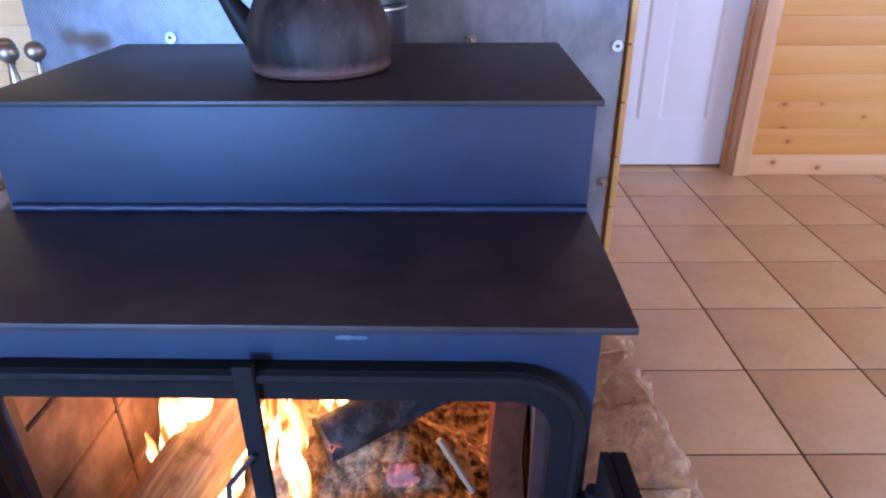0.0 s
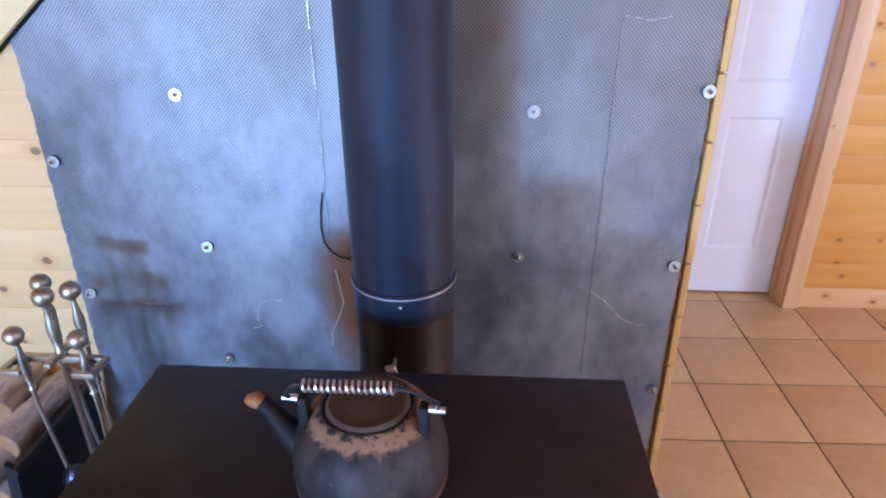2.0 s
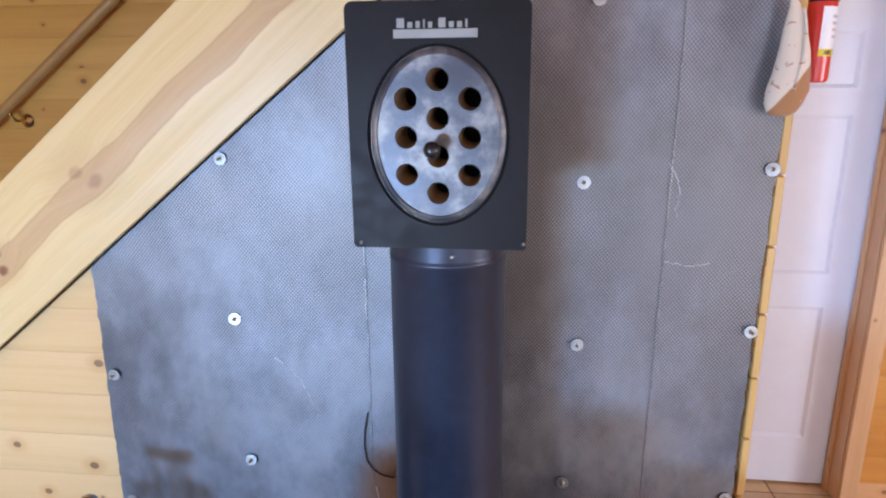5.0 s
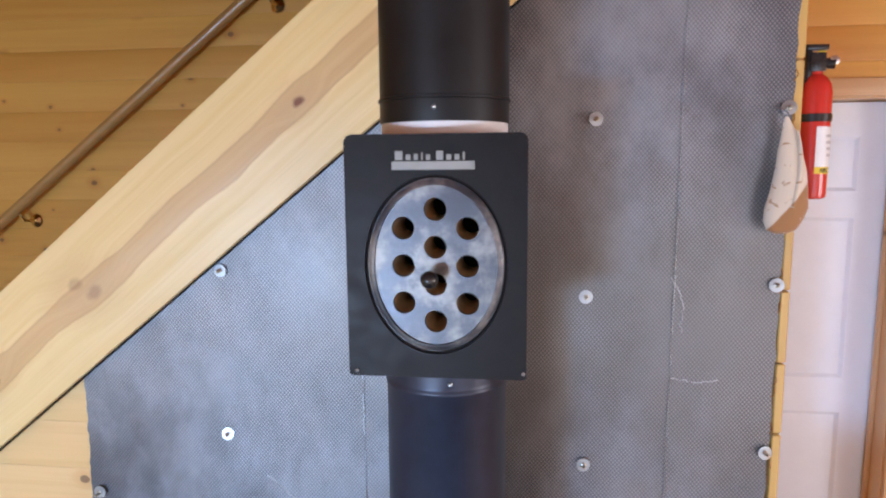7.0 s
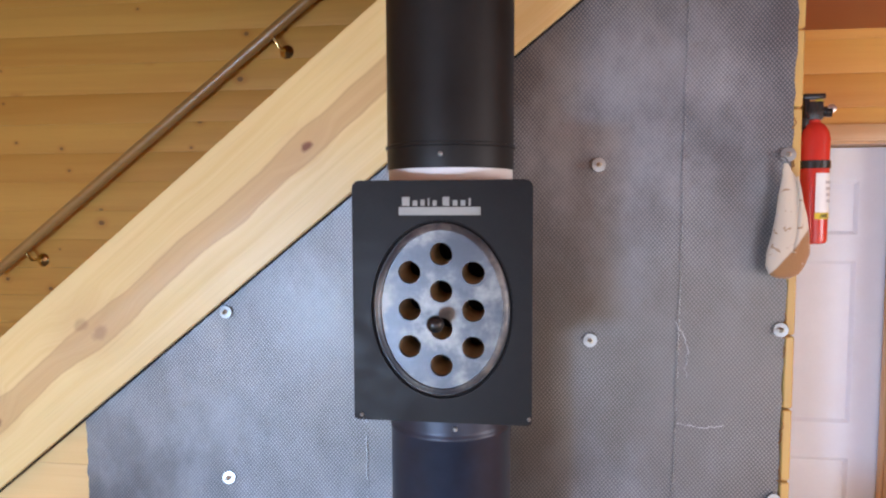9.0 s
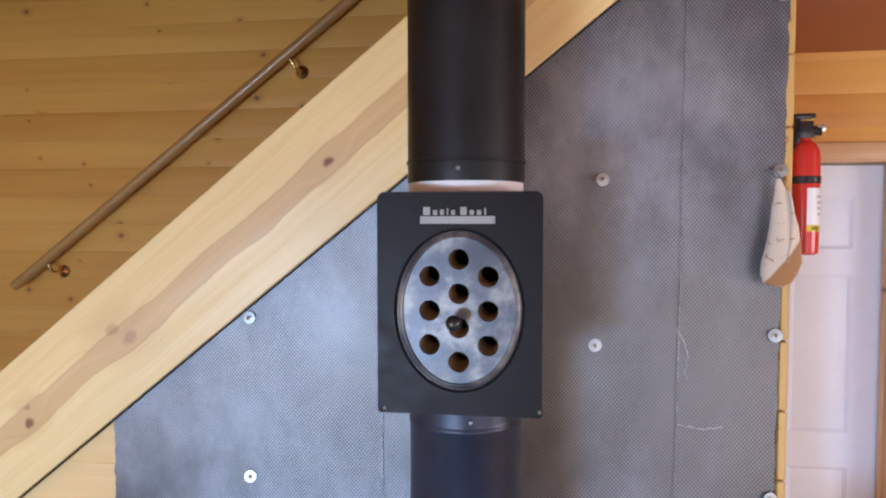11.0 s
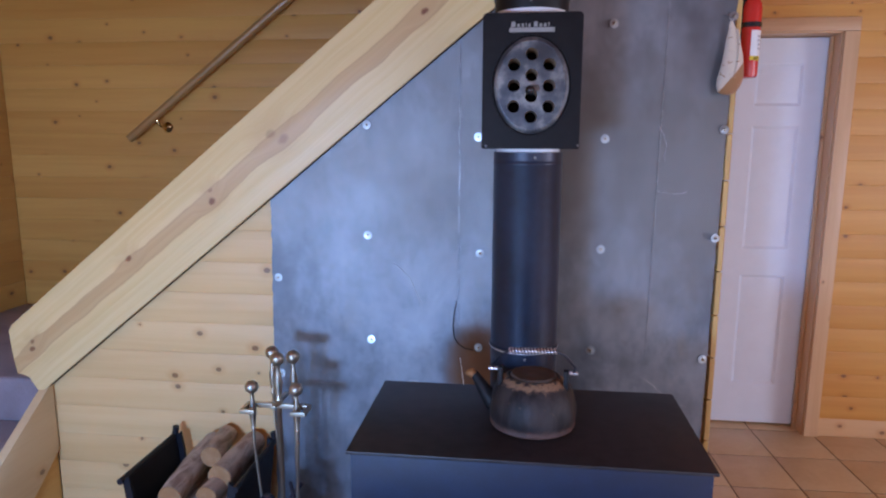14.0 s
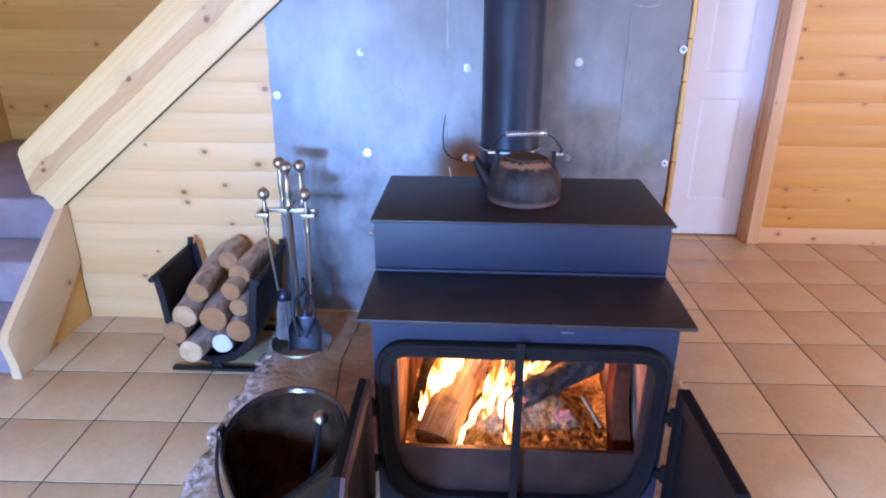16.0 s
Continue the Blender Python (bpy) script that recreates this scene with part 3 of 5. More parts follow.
setting("wall_south", holed(B(), [[(WEST - 0.01, -0.1), (EAST - 0.003, -0.1), (EAST - 0.003, 3.7), (WEST - 0.01, 3.7)],
                                  [(-2.7, 0.08), (-1.8, 0.08), (-1.8, 1.85), (-2.7, 1.85)], [(-1.64, 0.70), (-0.60, 0.70), (-0.60, 1.34), (-1.64, 1.34)], [(1.1, 0.08), (2.7, 0.08), (2.7, 1.85), (1.1, 1.85)]], "y", FRONT - 0.16, FRONT), PINE, "pine-clad wall with three openings for the window lamps", "wall")
setting("ceiling", holed(B(), [[(WEST - 0.01, FRONT), (EAST, FRONT), (EAST, BACK + 0.01), (0.617, BACK + 0.01), (0.617, 2.3245), (WEST - 0.01, 2.3245)]], "z", TOP, TOP + 0.2), CEILING_WOOD, "orange-brown stained pine board ceiling", "ceiling")
setting("ceiling", box(B(), WEST - 0.1, 0.9, 2.4, BACK + 0.1, 3.6, 3.7), CEILING_WOOD, "dark ceiling over the stairwell", "ceiling")
setting("wall_stairwell", box(B(), 0.617, 0.8, 2.445, BACK + 0.01, TOP + 0.2, 3.62), PINE_Y, "pine-clad end of the stairwell", "wall")
# Unseen; hangs below the ceiling so window light fades up the back wall.
setting("wall_landing", box(B(), WEST, 0.617, 2.325, 2.445, 2.37, 3.62), PINE, "unseen pine-clad wall closing the stairwell, lowered to shade the back wall", "wall")

# wall under the stairs: a wedge that follows the stringer
mid = lambda x: low(x) + 0.17
xmid = lambda z: (z - 0.17 - 1.328) / 0.803 - 0.938
under = setting("wall_under_stairs", prism(B(), [(-1.92, 0.0), (0.616, 0.0), (0.616, TOP + 0.1), (xmid(TOP + 0.1), TOP + 0.1), (-1.92, mid(-1.92))], "y", PANEL_Y + 0.016, 2.60),
                PINE_UNDER, "knotty pine panelled wall under the stairs", "wall")
setting("wall_stair_end", box(B(), 0.52, 0.616, 2.6005, BACK + 0.017, 0.0, 2.439), PINE_Y, "end wall of the stair enclosure", "wall")

# the door's lining and casing
setting("door_lining", box(box(box(B(), DOOR[1] + 0.003, DOOR[1] + 0.0155, BACK, BACK + 0.158, 0, DOOR[2] + 0.019), DOOR[0] - 0.0295, DOOR[0] - 0.004, BACK, BACK + 0.158, 0, DOOR[2] + 0.019),
                           DOOR[0] - 0.004, DOOR[1] + 0.003, BACK, BACK + 0.158, DOOR[2] + 0.003, DOOR[2] + 0.019), PINE_TRIM, "pine door lining with filled hinge seats", "door lining")
setting("door_casing", box(B(), DOOR[1] + 0.008, DOOR[1] + 0.076, BACK - 0.020, BACK - 0.001, 0, DOOR[2] + 0.009, 0.004), PINE_TRIM, "plain pine door casing", "trim")
setting("door_casing", box(B(), DOOR[0] - 0.10, DOOR[1] + 0.076, BACK - 0.020, BACK - 0.001, DOOR[2] + 0.010, DOOR[2] + 0.072, 0.004), pine("trim_pine_head", (0.70, 0.47, 0.26), (0.52, 0.29, 0.13), knots=0.2), "plain pine head casing above the door", "trim")
setting("door_stop", box(B(), DOOR[1] - 0.010, DOOR[1] + 0.0028, BACK + 0.075, BACK + 0.099, 0.0, DOOR[2], 0.002), PINE_TRIM, "narrow pine door stop", "trim")
setting("closet", box(B(), DOOR[0] - 0.2, DOOR[1] + 0.2, BACK + 0.161, BACK + 0.25, -0.1, 2.3), PLASTER, "plain wall behind the door", "wall")


def panel_door():
    """White six-panel slab: rails and stiles proud of sunk, bevelled fields."""
    d = base_of("panel_door", (1.06, 3.72, 0.01), "white painted six-panel interior door, closed", "door", kind="structure")
    y0 = 3.707
    x0, x1, z0, z1 = DOOR[0], DOOR[1], 0.012, DOOR[2] - 0.002
    cols = [(x0 + 0.11, x0 + 0.335), (x1 - 0.335, x1 - 0.11)]
    rows = [(0.23, 0.83), (0.97, 1.60), (1.70, 1.905)]
    holes = [[(a, c), (b, c), (b, e), (a, e)] for a, b in cols for c, e in rows]
    part("slab", holed(B(), [[(x0, z0), (x1, z0), (x1, z1), (x0, z1)]] + holes, "y", y0, y0 + 0.034), DOOR_WHITE, d)
    for a, b in cols:
        for c, e in rows:
            bm = B()
            w = 0.028
            o = [bm.verts.new((x, y0, z)) for x, z in ((a, c), (b, c), (b, e), (a, e))]
            i = [bm.verts.new((x, y0 + 0.009, z)) for x, z in ((a + w * .5, c + w * .5), (b - w * .5, c + w * .5), (b - w * .5, e - w * .5), (a + w * .5, e - w * .5))]
            k = [bm.verts.new((x, y0 + 0.003, z)) for x, z in ((a + w * 1.6, c + w * 1.6), (b - w * 1.6, c + w * 1.6), (b - w * 1.6, e - w * 1.6), (a + w * 1.6, e - w * 1.6))]
            for p, q in ((o, i), (i, k)):
                for n in range(4):
                    bm.faces.new((p[n], p[(n + 1) % 4], q[(n + 1) % 4], q[n]))
            bm.faces.new(k)
            part("panel", bm, DOOR_WHITE, d, angle=20)


panel_door()

# corner strip at the end of the stair wall
strip = base_of("corner_strip", (0.64, 2.5, 0.0), "narrow yellow pine corner strip with nail holes", "trim", kind="structure")
for i in range(16):
    z = 0.0 + i * 0.155
    part("board", box(B(), 0.617, 0.636, 2.484, 2.60, z, z + 0.152, 0.003, 1), PINE_STRIP, strip)


# ---- staircase ----
def staircase():
    s = base_of("staircase", (-2.4, 3.0, 0.0), "carpeted staircase with a landing and open pale pine stringer", "stairs", kind="structure")
    xl, xr = WEST + 0.002, -1.944
    for k, (y0, y1, z) in enumerate(((2.00, 3.58, 0.19), (2.24, 3.58, 0.38), (2.48, 3.58, 0.57))):
        part("step", box(B(), xl, xr, y0, y1, z - 0.188, z, 0.018, 3), CARPET, s, "mauve carpeted step")
    for k in range(11):
        x0 = -1.90 + k * 0.238
        part("step", box(B(), x0, min(x0 + 0.29, 0.51), 2.602, BACK - 0.003, 0.571 + 0.191 * k, 0.571 + 0.191 * (k + 1) - 0.002, 0.016, 3), CARPET, s, "mauve carpeted step")
    # upper stringer, drawn along its own slope
    a = math.atan(0.803)
    bm = B()
    L = lambda x, z: ((x + 0.6) * math.cos(a) + (z - 1.777) * math.sin(a), -(x + 0.6) * math.sin(a) + (z - 1.777) * math.cos(a))
    pts = [L(-1.938, low(-1.938)), L(0.75, low(0.75)), L(0.75, low(0.75) + 0.355), L(-2.03, low(-2.03) + 0.352), L(-2.046, 0.775), L(-2.036, 0.735), L(-2.040, 0.70), L(-2.026, 0.603), L(-1.975, 0.597)]
    prism(bm, pts, "y", 2.448, 2.484, 0.004)
    ob = part("stringer", bm, STRINGER, s, "pale pine stair stringer with a reddish heart streak")
    ob.matrix_basis = Matrix.Translation((-0.6, 0, 1.777)) @ Matrix.Rotation(-a, 4, 'Y')
    # dark strip drawn in for the shadow line under the stringer
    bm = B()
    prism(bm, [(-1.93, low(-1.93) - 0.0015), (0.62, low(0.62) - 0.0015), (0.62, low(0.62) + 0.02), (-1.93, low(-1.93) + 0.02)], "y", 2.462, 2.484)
    part("shadow_strip", bm, IRON, s, "dark strip for the shadow under the stringer")
    # lower skirt board beside the short flight
    bm = B()
    pts = [(2.484, 0.566), (1.985, 0.205), (1.962, 0.170), (1.968, 0.13), (1.985, 0.06), (1.978, 0.0), (2.15, 0.0), (2.437, 0.235), (2.484, 0.272)]
    prism(bm, pts, "x", -1.942, -1.905, 0.004)
    part("skirt_board", bm, PINE_SKIRT, s, "pale pine skirt board")
    bm = B()
    prism(bm, [(2.16, 0.0), (2.492, 0.0), (2.492, 0.27), (2.43, 0.23)], "x", -1.940, -1.922)
    part("panel", bm, PINE_Y, s)


staircase()


def handrail():
    h = base_of("handrail", (-1.34, 3.56, 2.1), "oiled round wooden handrail on brass wall brackets", "handrail")
    a, b = Vector((-2.16, 3.53, 1.525)), Vector((0.30, 3.53, 3.41))
    part("rail", tube(B(), [a, a.lerp(b, .3), a.lerp(b, .6), b], 0.021, 18), RAIL_WOOD, h)
    for x, z in ((-1.975, 1.588), (-0.866, 2.428), (0.2, 3.23)):
        bm = lathe(B(), [(0.026, 0), (0.028, 0.004), (0.022, 0.010), (0.010, 0.014), (0.007, 0.018)], (x, BACK - 0.001, z), 24, Matrix.Rotation(radians(90), 4, 'X'))
        br = part("bracket", bm, BRASS, h, "polished brass bracket")
        part("arm", tube(B(), [(x, BACK - 0.012, z), (x - 0.01, 3.545, z + 0.005), (x - 0.03, 3.53, z + 0.045), (x - 0.035, 3.53, z + 0.062)], 0.007, 10), BRASS, br)


handrail()


# ---- heat shield ----
def shield():
    s = base_of("heat_shield", (-0.17, SHIELD_Y, 0.07), "stamped galvanised steel heat shield, stained and dented, in three lapped sheets", "heat shield")
    rng = random.Random(4)
    left = lambda z: -0.985 + 0.017 * z
    right = lambda z: 0.600 + 0.0095 * z
    seam1 = lambda z: -0.270 + 0.0025 * noise.noise(Vector((z * 14, 1, 1))) + 0.002 * noise.noise(Vector((z * 60, 2, 1)))
    seam2 = lambda z: 0.387 + 0.010 * z + 0.0015 * noise.noise(Vector((z * 17, 5, 1)))
    for name, fa, fb, y, nx in (("sheet", left, seam1, 0.0, 26), ("sheet", lambda z: seam1(z) - 0.03, lambda z: seam2(z) + 0.02, 0.0014, 26), ("sheet", lambda z: seam2(z) - 0.001, right, 0.0, 12)):
        bm = B()
        nz = 90
        grid = []
        for i in range(nx + 1):
            col = []
            u = i / nx
            for j in range(nz + 1):
                w = j / nz
                xm = fa(1.2) * (1 - u) + fb(1.2) * u
                ztop = min(low(xm) + 0.006, 2.435)
                z = 0.075 + (ztop - 0.075) * w
                x = fa(z) * (1 - u) + fb(z) * u
                if i in (0, nx):
                    x += rng.uniform(-0.0022, 0.0022)
                n = noise.noise(Vector((x * 3.1, z * 2.2, 7.0))) * 0.004 + noise.noise(Vector((x * 9, z * 6, 5))) * 0.0015
                col.append((x, SHIELD_Y + y + n, z))
            grid.append(col)
        front = [[bm.verts.new(p) for p in col] for col in grid]
        rear = [[bm.verts.new((p[0], p[1] + 0.0009, p[2])) for p in col] for col in grid]
        for i in range(nx):
            for j in range(nz):
                bm.faces.new((front[i][j], front[i + 1][j], front[i + 1][j + 1], front[i][j + 1]))
                bm.faces.new((rear[i][j], rear[i][j + 1], rear[i + 1][j + 1], rear[i + 1][j]))
        rim = [(i, 0) for i in range(nx)] + [(nx, j) for j in range(nz)] + [(i, nz) for i in range(nx, 0, -1)] + [(0, j) for j in range(nz, 0, -1)]
        for p, q in zip(rim, rim[1:] + rim[:1]):
            bm.faces.new((front[p[0]][p[1]], rear[p[0]][p[1]], rear[q[0]][q[1]], front[q[0]][q[1]]))
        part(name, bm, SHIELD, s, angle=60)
    # frayed strip of lath at the free edge
    bm = B()
    for k in range(60):
        if rng.random() < 0.35:
            continue
        z = 0.12 + k * 0.0385 + rng.uniform(-0.01, 0.01)
        x = right(z)
        tube(bm, [(x - 0.004, SHIELD_Y - 0.003, z), (x + rng.uniform(0.001, 0.006), SHIELD_Y - 0.002, z + rng.uniform(-0.012, 0.012)), (x + rng.uniform(-0.002, 0.003), SHIELD_Y - 0.001, z + 0.022)], 0.0011, 5)
    tagged(part("frayed_edge", bm, RUST, s, "torn rusty sheet edge"), kind="stuff")
    for fx, lo_z, hi_z, step, thin in ((seam1, 0.85, 1.85, 0.011, 0.75), (seam2, 0.80, 2.40, 0.0049, 0.55)):
        bm = B()
        z = lo_z
        while z < hi_z:
            run = rng.uniform(0.02, 0.16)
            pts = []
            zz = z
            while zz < min(z + run, hi_z):
                nib = rng.uniform(-0.0018, 0.0018) if fx is seam1 else 0.0022 * (len(pts) % 2)
                pts.append((fx(zz) + nib, SHIELD_Y - 0.0045 + 0.004 * noise.noise(Vector((fx(zz) * 3.1, zz * 2.2, 7.0))), zz))
                zz += step
            if len(pts) > 2:
                tube(bm, pts, [thin * rng.uniform(0.0005, 0.0015) for _ in pts], 5)
            z = zz + rng.uniform(0.0, 0.05)
        tagged(part("cut_edge", bm, ZINC, s, "ragged cut edge of a sheet"), kind="stuff")
    for pts in (((0.400, 1.572), (0.418, 1.536), (0.424, 1.508), (0.419, 1.480), (0.421, 1.450)), ((0.407, 1.355), (0.425, 1.352), (0.445, 1.349), (0.473, 1.350), (0.508, 1.353)),
                ((0.394, 0.689), (0.433, 0.660), (0.452, 0.640), (0.474, 0.611), (0.519, 0.594), (0.563, 0.585)), ((-0.814, 0.622), (-0.790, 0.616), (-0.762, 0.614), (-0.730, 0.617), (-0.701, 0.624)),
                ((-0.414, 0.638), (-0.459, 0.635), (-0.486, 0.620), (-0.493, 0.581), (-0.485, 0.551), (-0.521, 0.541)), ((-0.509, 1.084), (-0.470, 1.050), (-0.446, 1.025), (-0.420, 0.965), (-0.399, 0.912))):
        fine = []
        for p, q in zip(pts, pts[1:]):
            for f in (0.0, 0.25, 0.5, 0.75):
                x, z = p[0] + (q[0] - p[0]) * f + rng.uniform(-0.003, 0.003), p[1] + (q[1] - p[1]) * f + rng.uniform(-0.003, 0.003)
                y = SHIELD_Y - 0.0004 + noise.noise(Vector((x * 3.1, z * 2.2, 7.0))) * 0.004 + noise.noise(Vector((x * 9, z * 6, 5))) * 0.0015
                fine.append((x, y, z))
        part("scratch", tube(B(), fine, [rng.uniform(0.0004, 0.0019) for _ in fine], 6), STREAK, s, "pale dried streak on the steel")
    curl = lambda pts: [(x, SHIELD_Y - 0.0075, z) for x, z in pts]
    part("torn_edge", tube(B(), curl([(-0.277, 0.95), (-0.286, 0.90), (-0.289, 0.86), (-0.284, 0.815), (-0.268, 0.79), (-0.245, 0.775), (-0.215, 0.77)]), 0.0018, 6), IRON, s, "curled torn sheet edge")
    part("torn_edge", tube(B(), curl([(-0.262, 0.74), (-0.256, 0.70), (-0.248, 0.64), (-0.262, 0.60), (-0.284, 0.55), (-0.290, 0.50)]), 0.0014, 6), GALV, s, "curled torn sheet edge")


shield()


def fastener():
    f = base_of("wall_bolt", (0, 0, 0), "zinc screw and round washer holding the steel sheet", "bolt", "bolts in the heat shield")
    m = Matrix.Rotation(radians(90), 4, 'X')
    part("washer", lathe(B(), [(0.0045, 0.0), (0.0145, 0.0), (0.0150, 0.0008), (0.0145, 0.0018), (0.0045, 0.0022)], (0, 0, 0), 24, m), ZINC, f)
    b = part("screw", lathe(B(), [(0.0058, 0.0015), (0.0062, 0.0050), (0.0048, 0.0058), (0.0034, 0.0060), (0.0034, 0.0185), (0.0026, 0.0195)], (0, 0, 0), 6, m), NICKEL, f, "dull hexagon screw head")
    return f


bolt = fastener()
spots = [(-0.597, 1.577), (-0.600, 1.186), (-0.593, 0.795), (-0.593, 0.446), (-0.941, 1.02), (-0.943, 0.647), (-0.194, 1.129), (-0.205, 1.536), (-0.195, 0.781),
         (0.235, 1.903), (0.222, 1.531), (0.224, 1.153), (0.205, 0.787), (0.209, 0.375), (0.608, 1.919), (0.605, 1.562), (0.602, 1.200), (0.590, 0.770), (0.589, 0.387), (0.605, 2.292)]
tilt = random.Random(9)
for i, (x, z) in enumerate(spots):
    m = pose(x, SHIELD_Y - 0.006, z, tilt.uniform(-8, 6), 0, tilt.uniform(-9, 9))
    if i == 0:
        bolt.matrix_basis = m
        for ch in bolt.children:
            ch.matrix_parent_inverse = Matrix()
    else:
        copy_thing(bolt, m)


# ---- hearth ----
def hearth():
    h = base_of("stone_hearth", (-0.19, 1.75, 0.0), "raised hearth of rough brown flagstones with broken edges", "hearth", kind="structure")
    rng = random.Random(21)
    xs, ys = [-0.985, -0.60, -0.22, 0.20, 0.640], [0.92, 1.30, 1.68, 2.06, 2.482]
    P = {}
    for i, x in enumerate(xs):
        for j, y in enumerate(ys):
            inner = 0 < i < 4
            P[i, j] = (x + (rng.uniform(-0.07, 0.07) if inner else rng.uniform(-0.025, 0.025)), y + (rng.uniform(-0.06, 0.06) if 0 < j < 4 else 0))
    for i in range(4):
        for j in range(4):
            loop = [P[i, j], P[i + 1, j], P[i + 1, j + 1], P[i, j + 1]]
            c = (sum(p[0] for p in loop) / 4, sum(p[1] for p in loop) / 4)
            rim, side = [], []
            for k in range(4):
                a, b = loop[k], loop[(k + 1) % 4]
                out = -1 if i == 0 and k == 3 else 1 if i == 3 and k == 1 else 0
                steps = 26 if out else 10
                for n in range(steps):
                    f = n / steps
                    x, y = a[0] + (b[0] - a[0]) * f, a[1] + (b[1] - a[1]) * f
                    g = 0.996 + 0.004 * rng.random()
                    rim.append((c[0] + (x - c[0]) * g + rng.uniform(-0.003, 0.003), c[1] + (y - c[1]) * g + rng.uniform(-0.003, 0.003)))
                    side.append(out)
            top = 0.066 + rng.uniform(-0.004, 0.005)
            bm = B()
            n = len(rim)
            rings = []
            for sc, z, jz, ledge in ((0.985, 0.0, 0, 0.030), (1.0, 0.012, 0.003, 0.038), (0.99, 0.022, 0.003, 0.032), (1.0, 0.024, 0.003, 0.014), (0.99, 0.036, 0.004, 0.020),
                                     (0.984, 0.046, 0.003, 0.012), (0.985, 0.048, 0.003, -0.008), (0.992, 0.058, 0.003, -0.004), (0.985, top, 0.002, -0.014), (0.6, top + 0.002, 0.0008, -0.006), (0.25, top + 0.001, 0.0006, 0)):
                ring = []
                for (x, y), out in zip(rim, side):
                    chip = out * (ledge + ((0.045 if out < 0 else 0.022) * noise.noise(Vector((y * 11, ledge * 30, i * 5))) + 0.010 * noise.noise(Vector((y * 34, z * 60, i)))) * (sc > 0.7))
                    ring.append(bm.verts.new((c[0] + (x - c[0]) * sc + chip, c[1] + (y - c[1]) * sc, z + rng.uniform(-jz, jz))))
                rings.append(ring)
            for p, q in zip(rings, rings[1:]):
                for k in range(n):
                    bm.faces.new((p[k], p[(k + 1) % n], q[(k + 1) % n], q[k]))
            bm.faces.new(rings[-1])
            part("stone", bm, STONE, h, angle=50)
    part("mortar", box(B(), -0.95, 0.585, 0.95, 2.465, 0.0, 0.058), GROUT, h, "brown mortar bed")


hearth()


# ---- wood stove ----
XL, XR, XC = -0.414, 0.347, -0.034


def stove():
    s = base_of("wood_stove", (XC, 1.58, 0.07), "black steel step-top wood stove, doors open and fire burning", "stove")
    fy = 1.262
    bl, br = -0.384, 0.322
    part("top_plate", box(B(), XL, XR, 1.466, 1.876, 0.868, 0.876, 0.003), STOVE_TOP, s, "dusty top plate, a warm reflection in its colour")
    part("step_riser", box(B(), XL + 0.006, XR - 0.006, 1.482, 1.490, 0.733, 0.8678, 0.001), STOVE_BLACK, s)
    part("ledge_plate", box(B(), XL + 0.004, XR - 0.004, 1.213, 1.4815, 0.722, 0.731, 0.003), STOVE_TOP, s, "dusty ledge plate, a warm reflection in its colour")
    part("weld_bead", tube(B(), [(XL + 0.012 + k * 0.0247, 1.4775 + 0.001 * math.sin(k * 2.3), 0.7345) for k in range(31)], 0.0055, 10), STOVE_BLACK, s, "painted weld seam")
    for x0, x1 in ((XL + 0.006, XL + 0.014), (XR - 0.014, XR - 0.006)):
        part("upper_side", box(B(), x0, x1, 1.491, 1.872, 0.16, 0.8677, 0.001), STOVE_BLACK, s)
    for x0, x1 in ((bl, bl + 0.008), (br - 0.008, br)):
        part("side_plate", box(B(), x0, x1, fy + 0.0085, 1.4905, 0.16, 0.7215, 0.001), STOVE_BLACK, s)
    part("rear_plate", box(B(), XL + 0.015, XR - 0.015, 1.864, 1.872, 0.16, 0.8677), STOVE_BLACK, s)
    part("base_plate", box(B(), bl + 0.009, br - 0.009, fy + 0.009, 1.863, 0.152, 0.160), STOVE_BLACK, s)
    for x in (bl + 0.03, br - 0.07):
        for y in (fy + 0.03, 1.80):
            part("leg", box(B(), x, x + 0.04, y, y + 0.04, 0.066, 0.1515, 0.004), STOVE_BLACK, s)
    # front plate with its door opening
    def mouth(g):
        x0, x1, zt, zb = -0.346 - g, 0.280 + g, 0.622 + g, 0.200 - g
        r = 0.045 + g
        return (arc(x1 - r, zt - r, r, r, 0, 90, 6) + arc(x0 + r, zt - r, r, r, 90, 180, 6)
                + [(x0 + 0.004, 0.36)] + arc(x0 + 0.145, zb + 0.115, 0.13, 0.115, 185, 270, 7) + arc(x1 - 0.145, zb + 0.115, 0.13, 0.115, 270, 355, 7) + [(x1 - 0.004, 0.36)])
    hole = mouth(0.0)
    part("front_plate", holed(B(), [[(bl, 0.16), (br, 0.16), (br, 0.7215), (bl, 0.7215)], hole], "y", fy, fy + 0.008), STOVE_BLACK, s)
    part("door_frame", holed(B(), [mouth(0.034), mouth(-0.004)], "y", fy - 0.018, fy - 0.0005), IRON, s, "rolled iron rim round the door opening")
    part("inner_frame", holed(B(), [mouth(0.008), [(0.262, 0.600), (-0.328, 0.600), (-0.328, 0.336), (0.262, 0.336)]], "y", fy + 0.0085, fy + 0.022), LOWER_PLATE, s, "heat-tinted screen surround")
    part("rim_bead", tube(B(), [(x, fy - 0.019, z) for x, z in mouth(0.026)] + [(mouth(0.026)[0][0], fy - 0.019, mouth(0.026)[0][1])], 0.007, 8, cap=False), IRON, s)
    bar = part("centre_bar", box(B(), -0.049, -0.028, fy - 0.030, fy - 0.0195, 0.192, 0.668, 0.002), IRON, s, "flat upright bar between the door leaves")
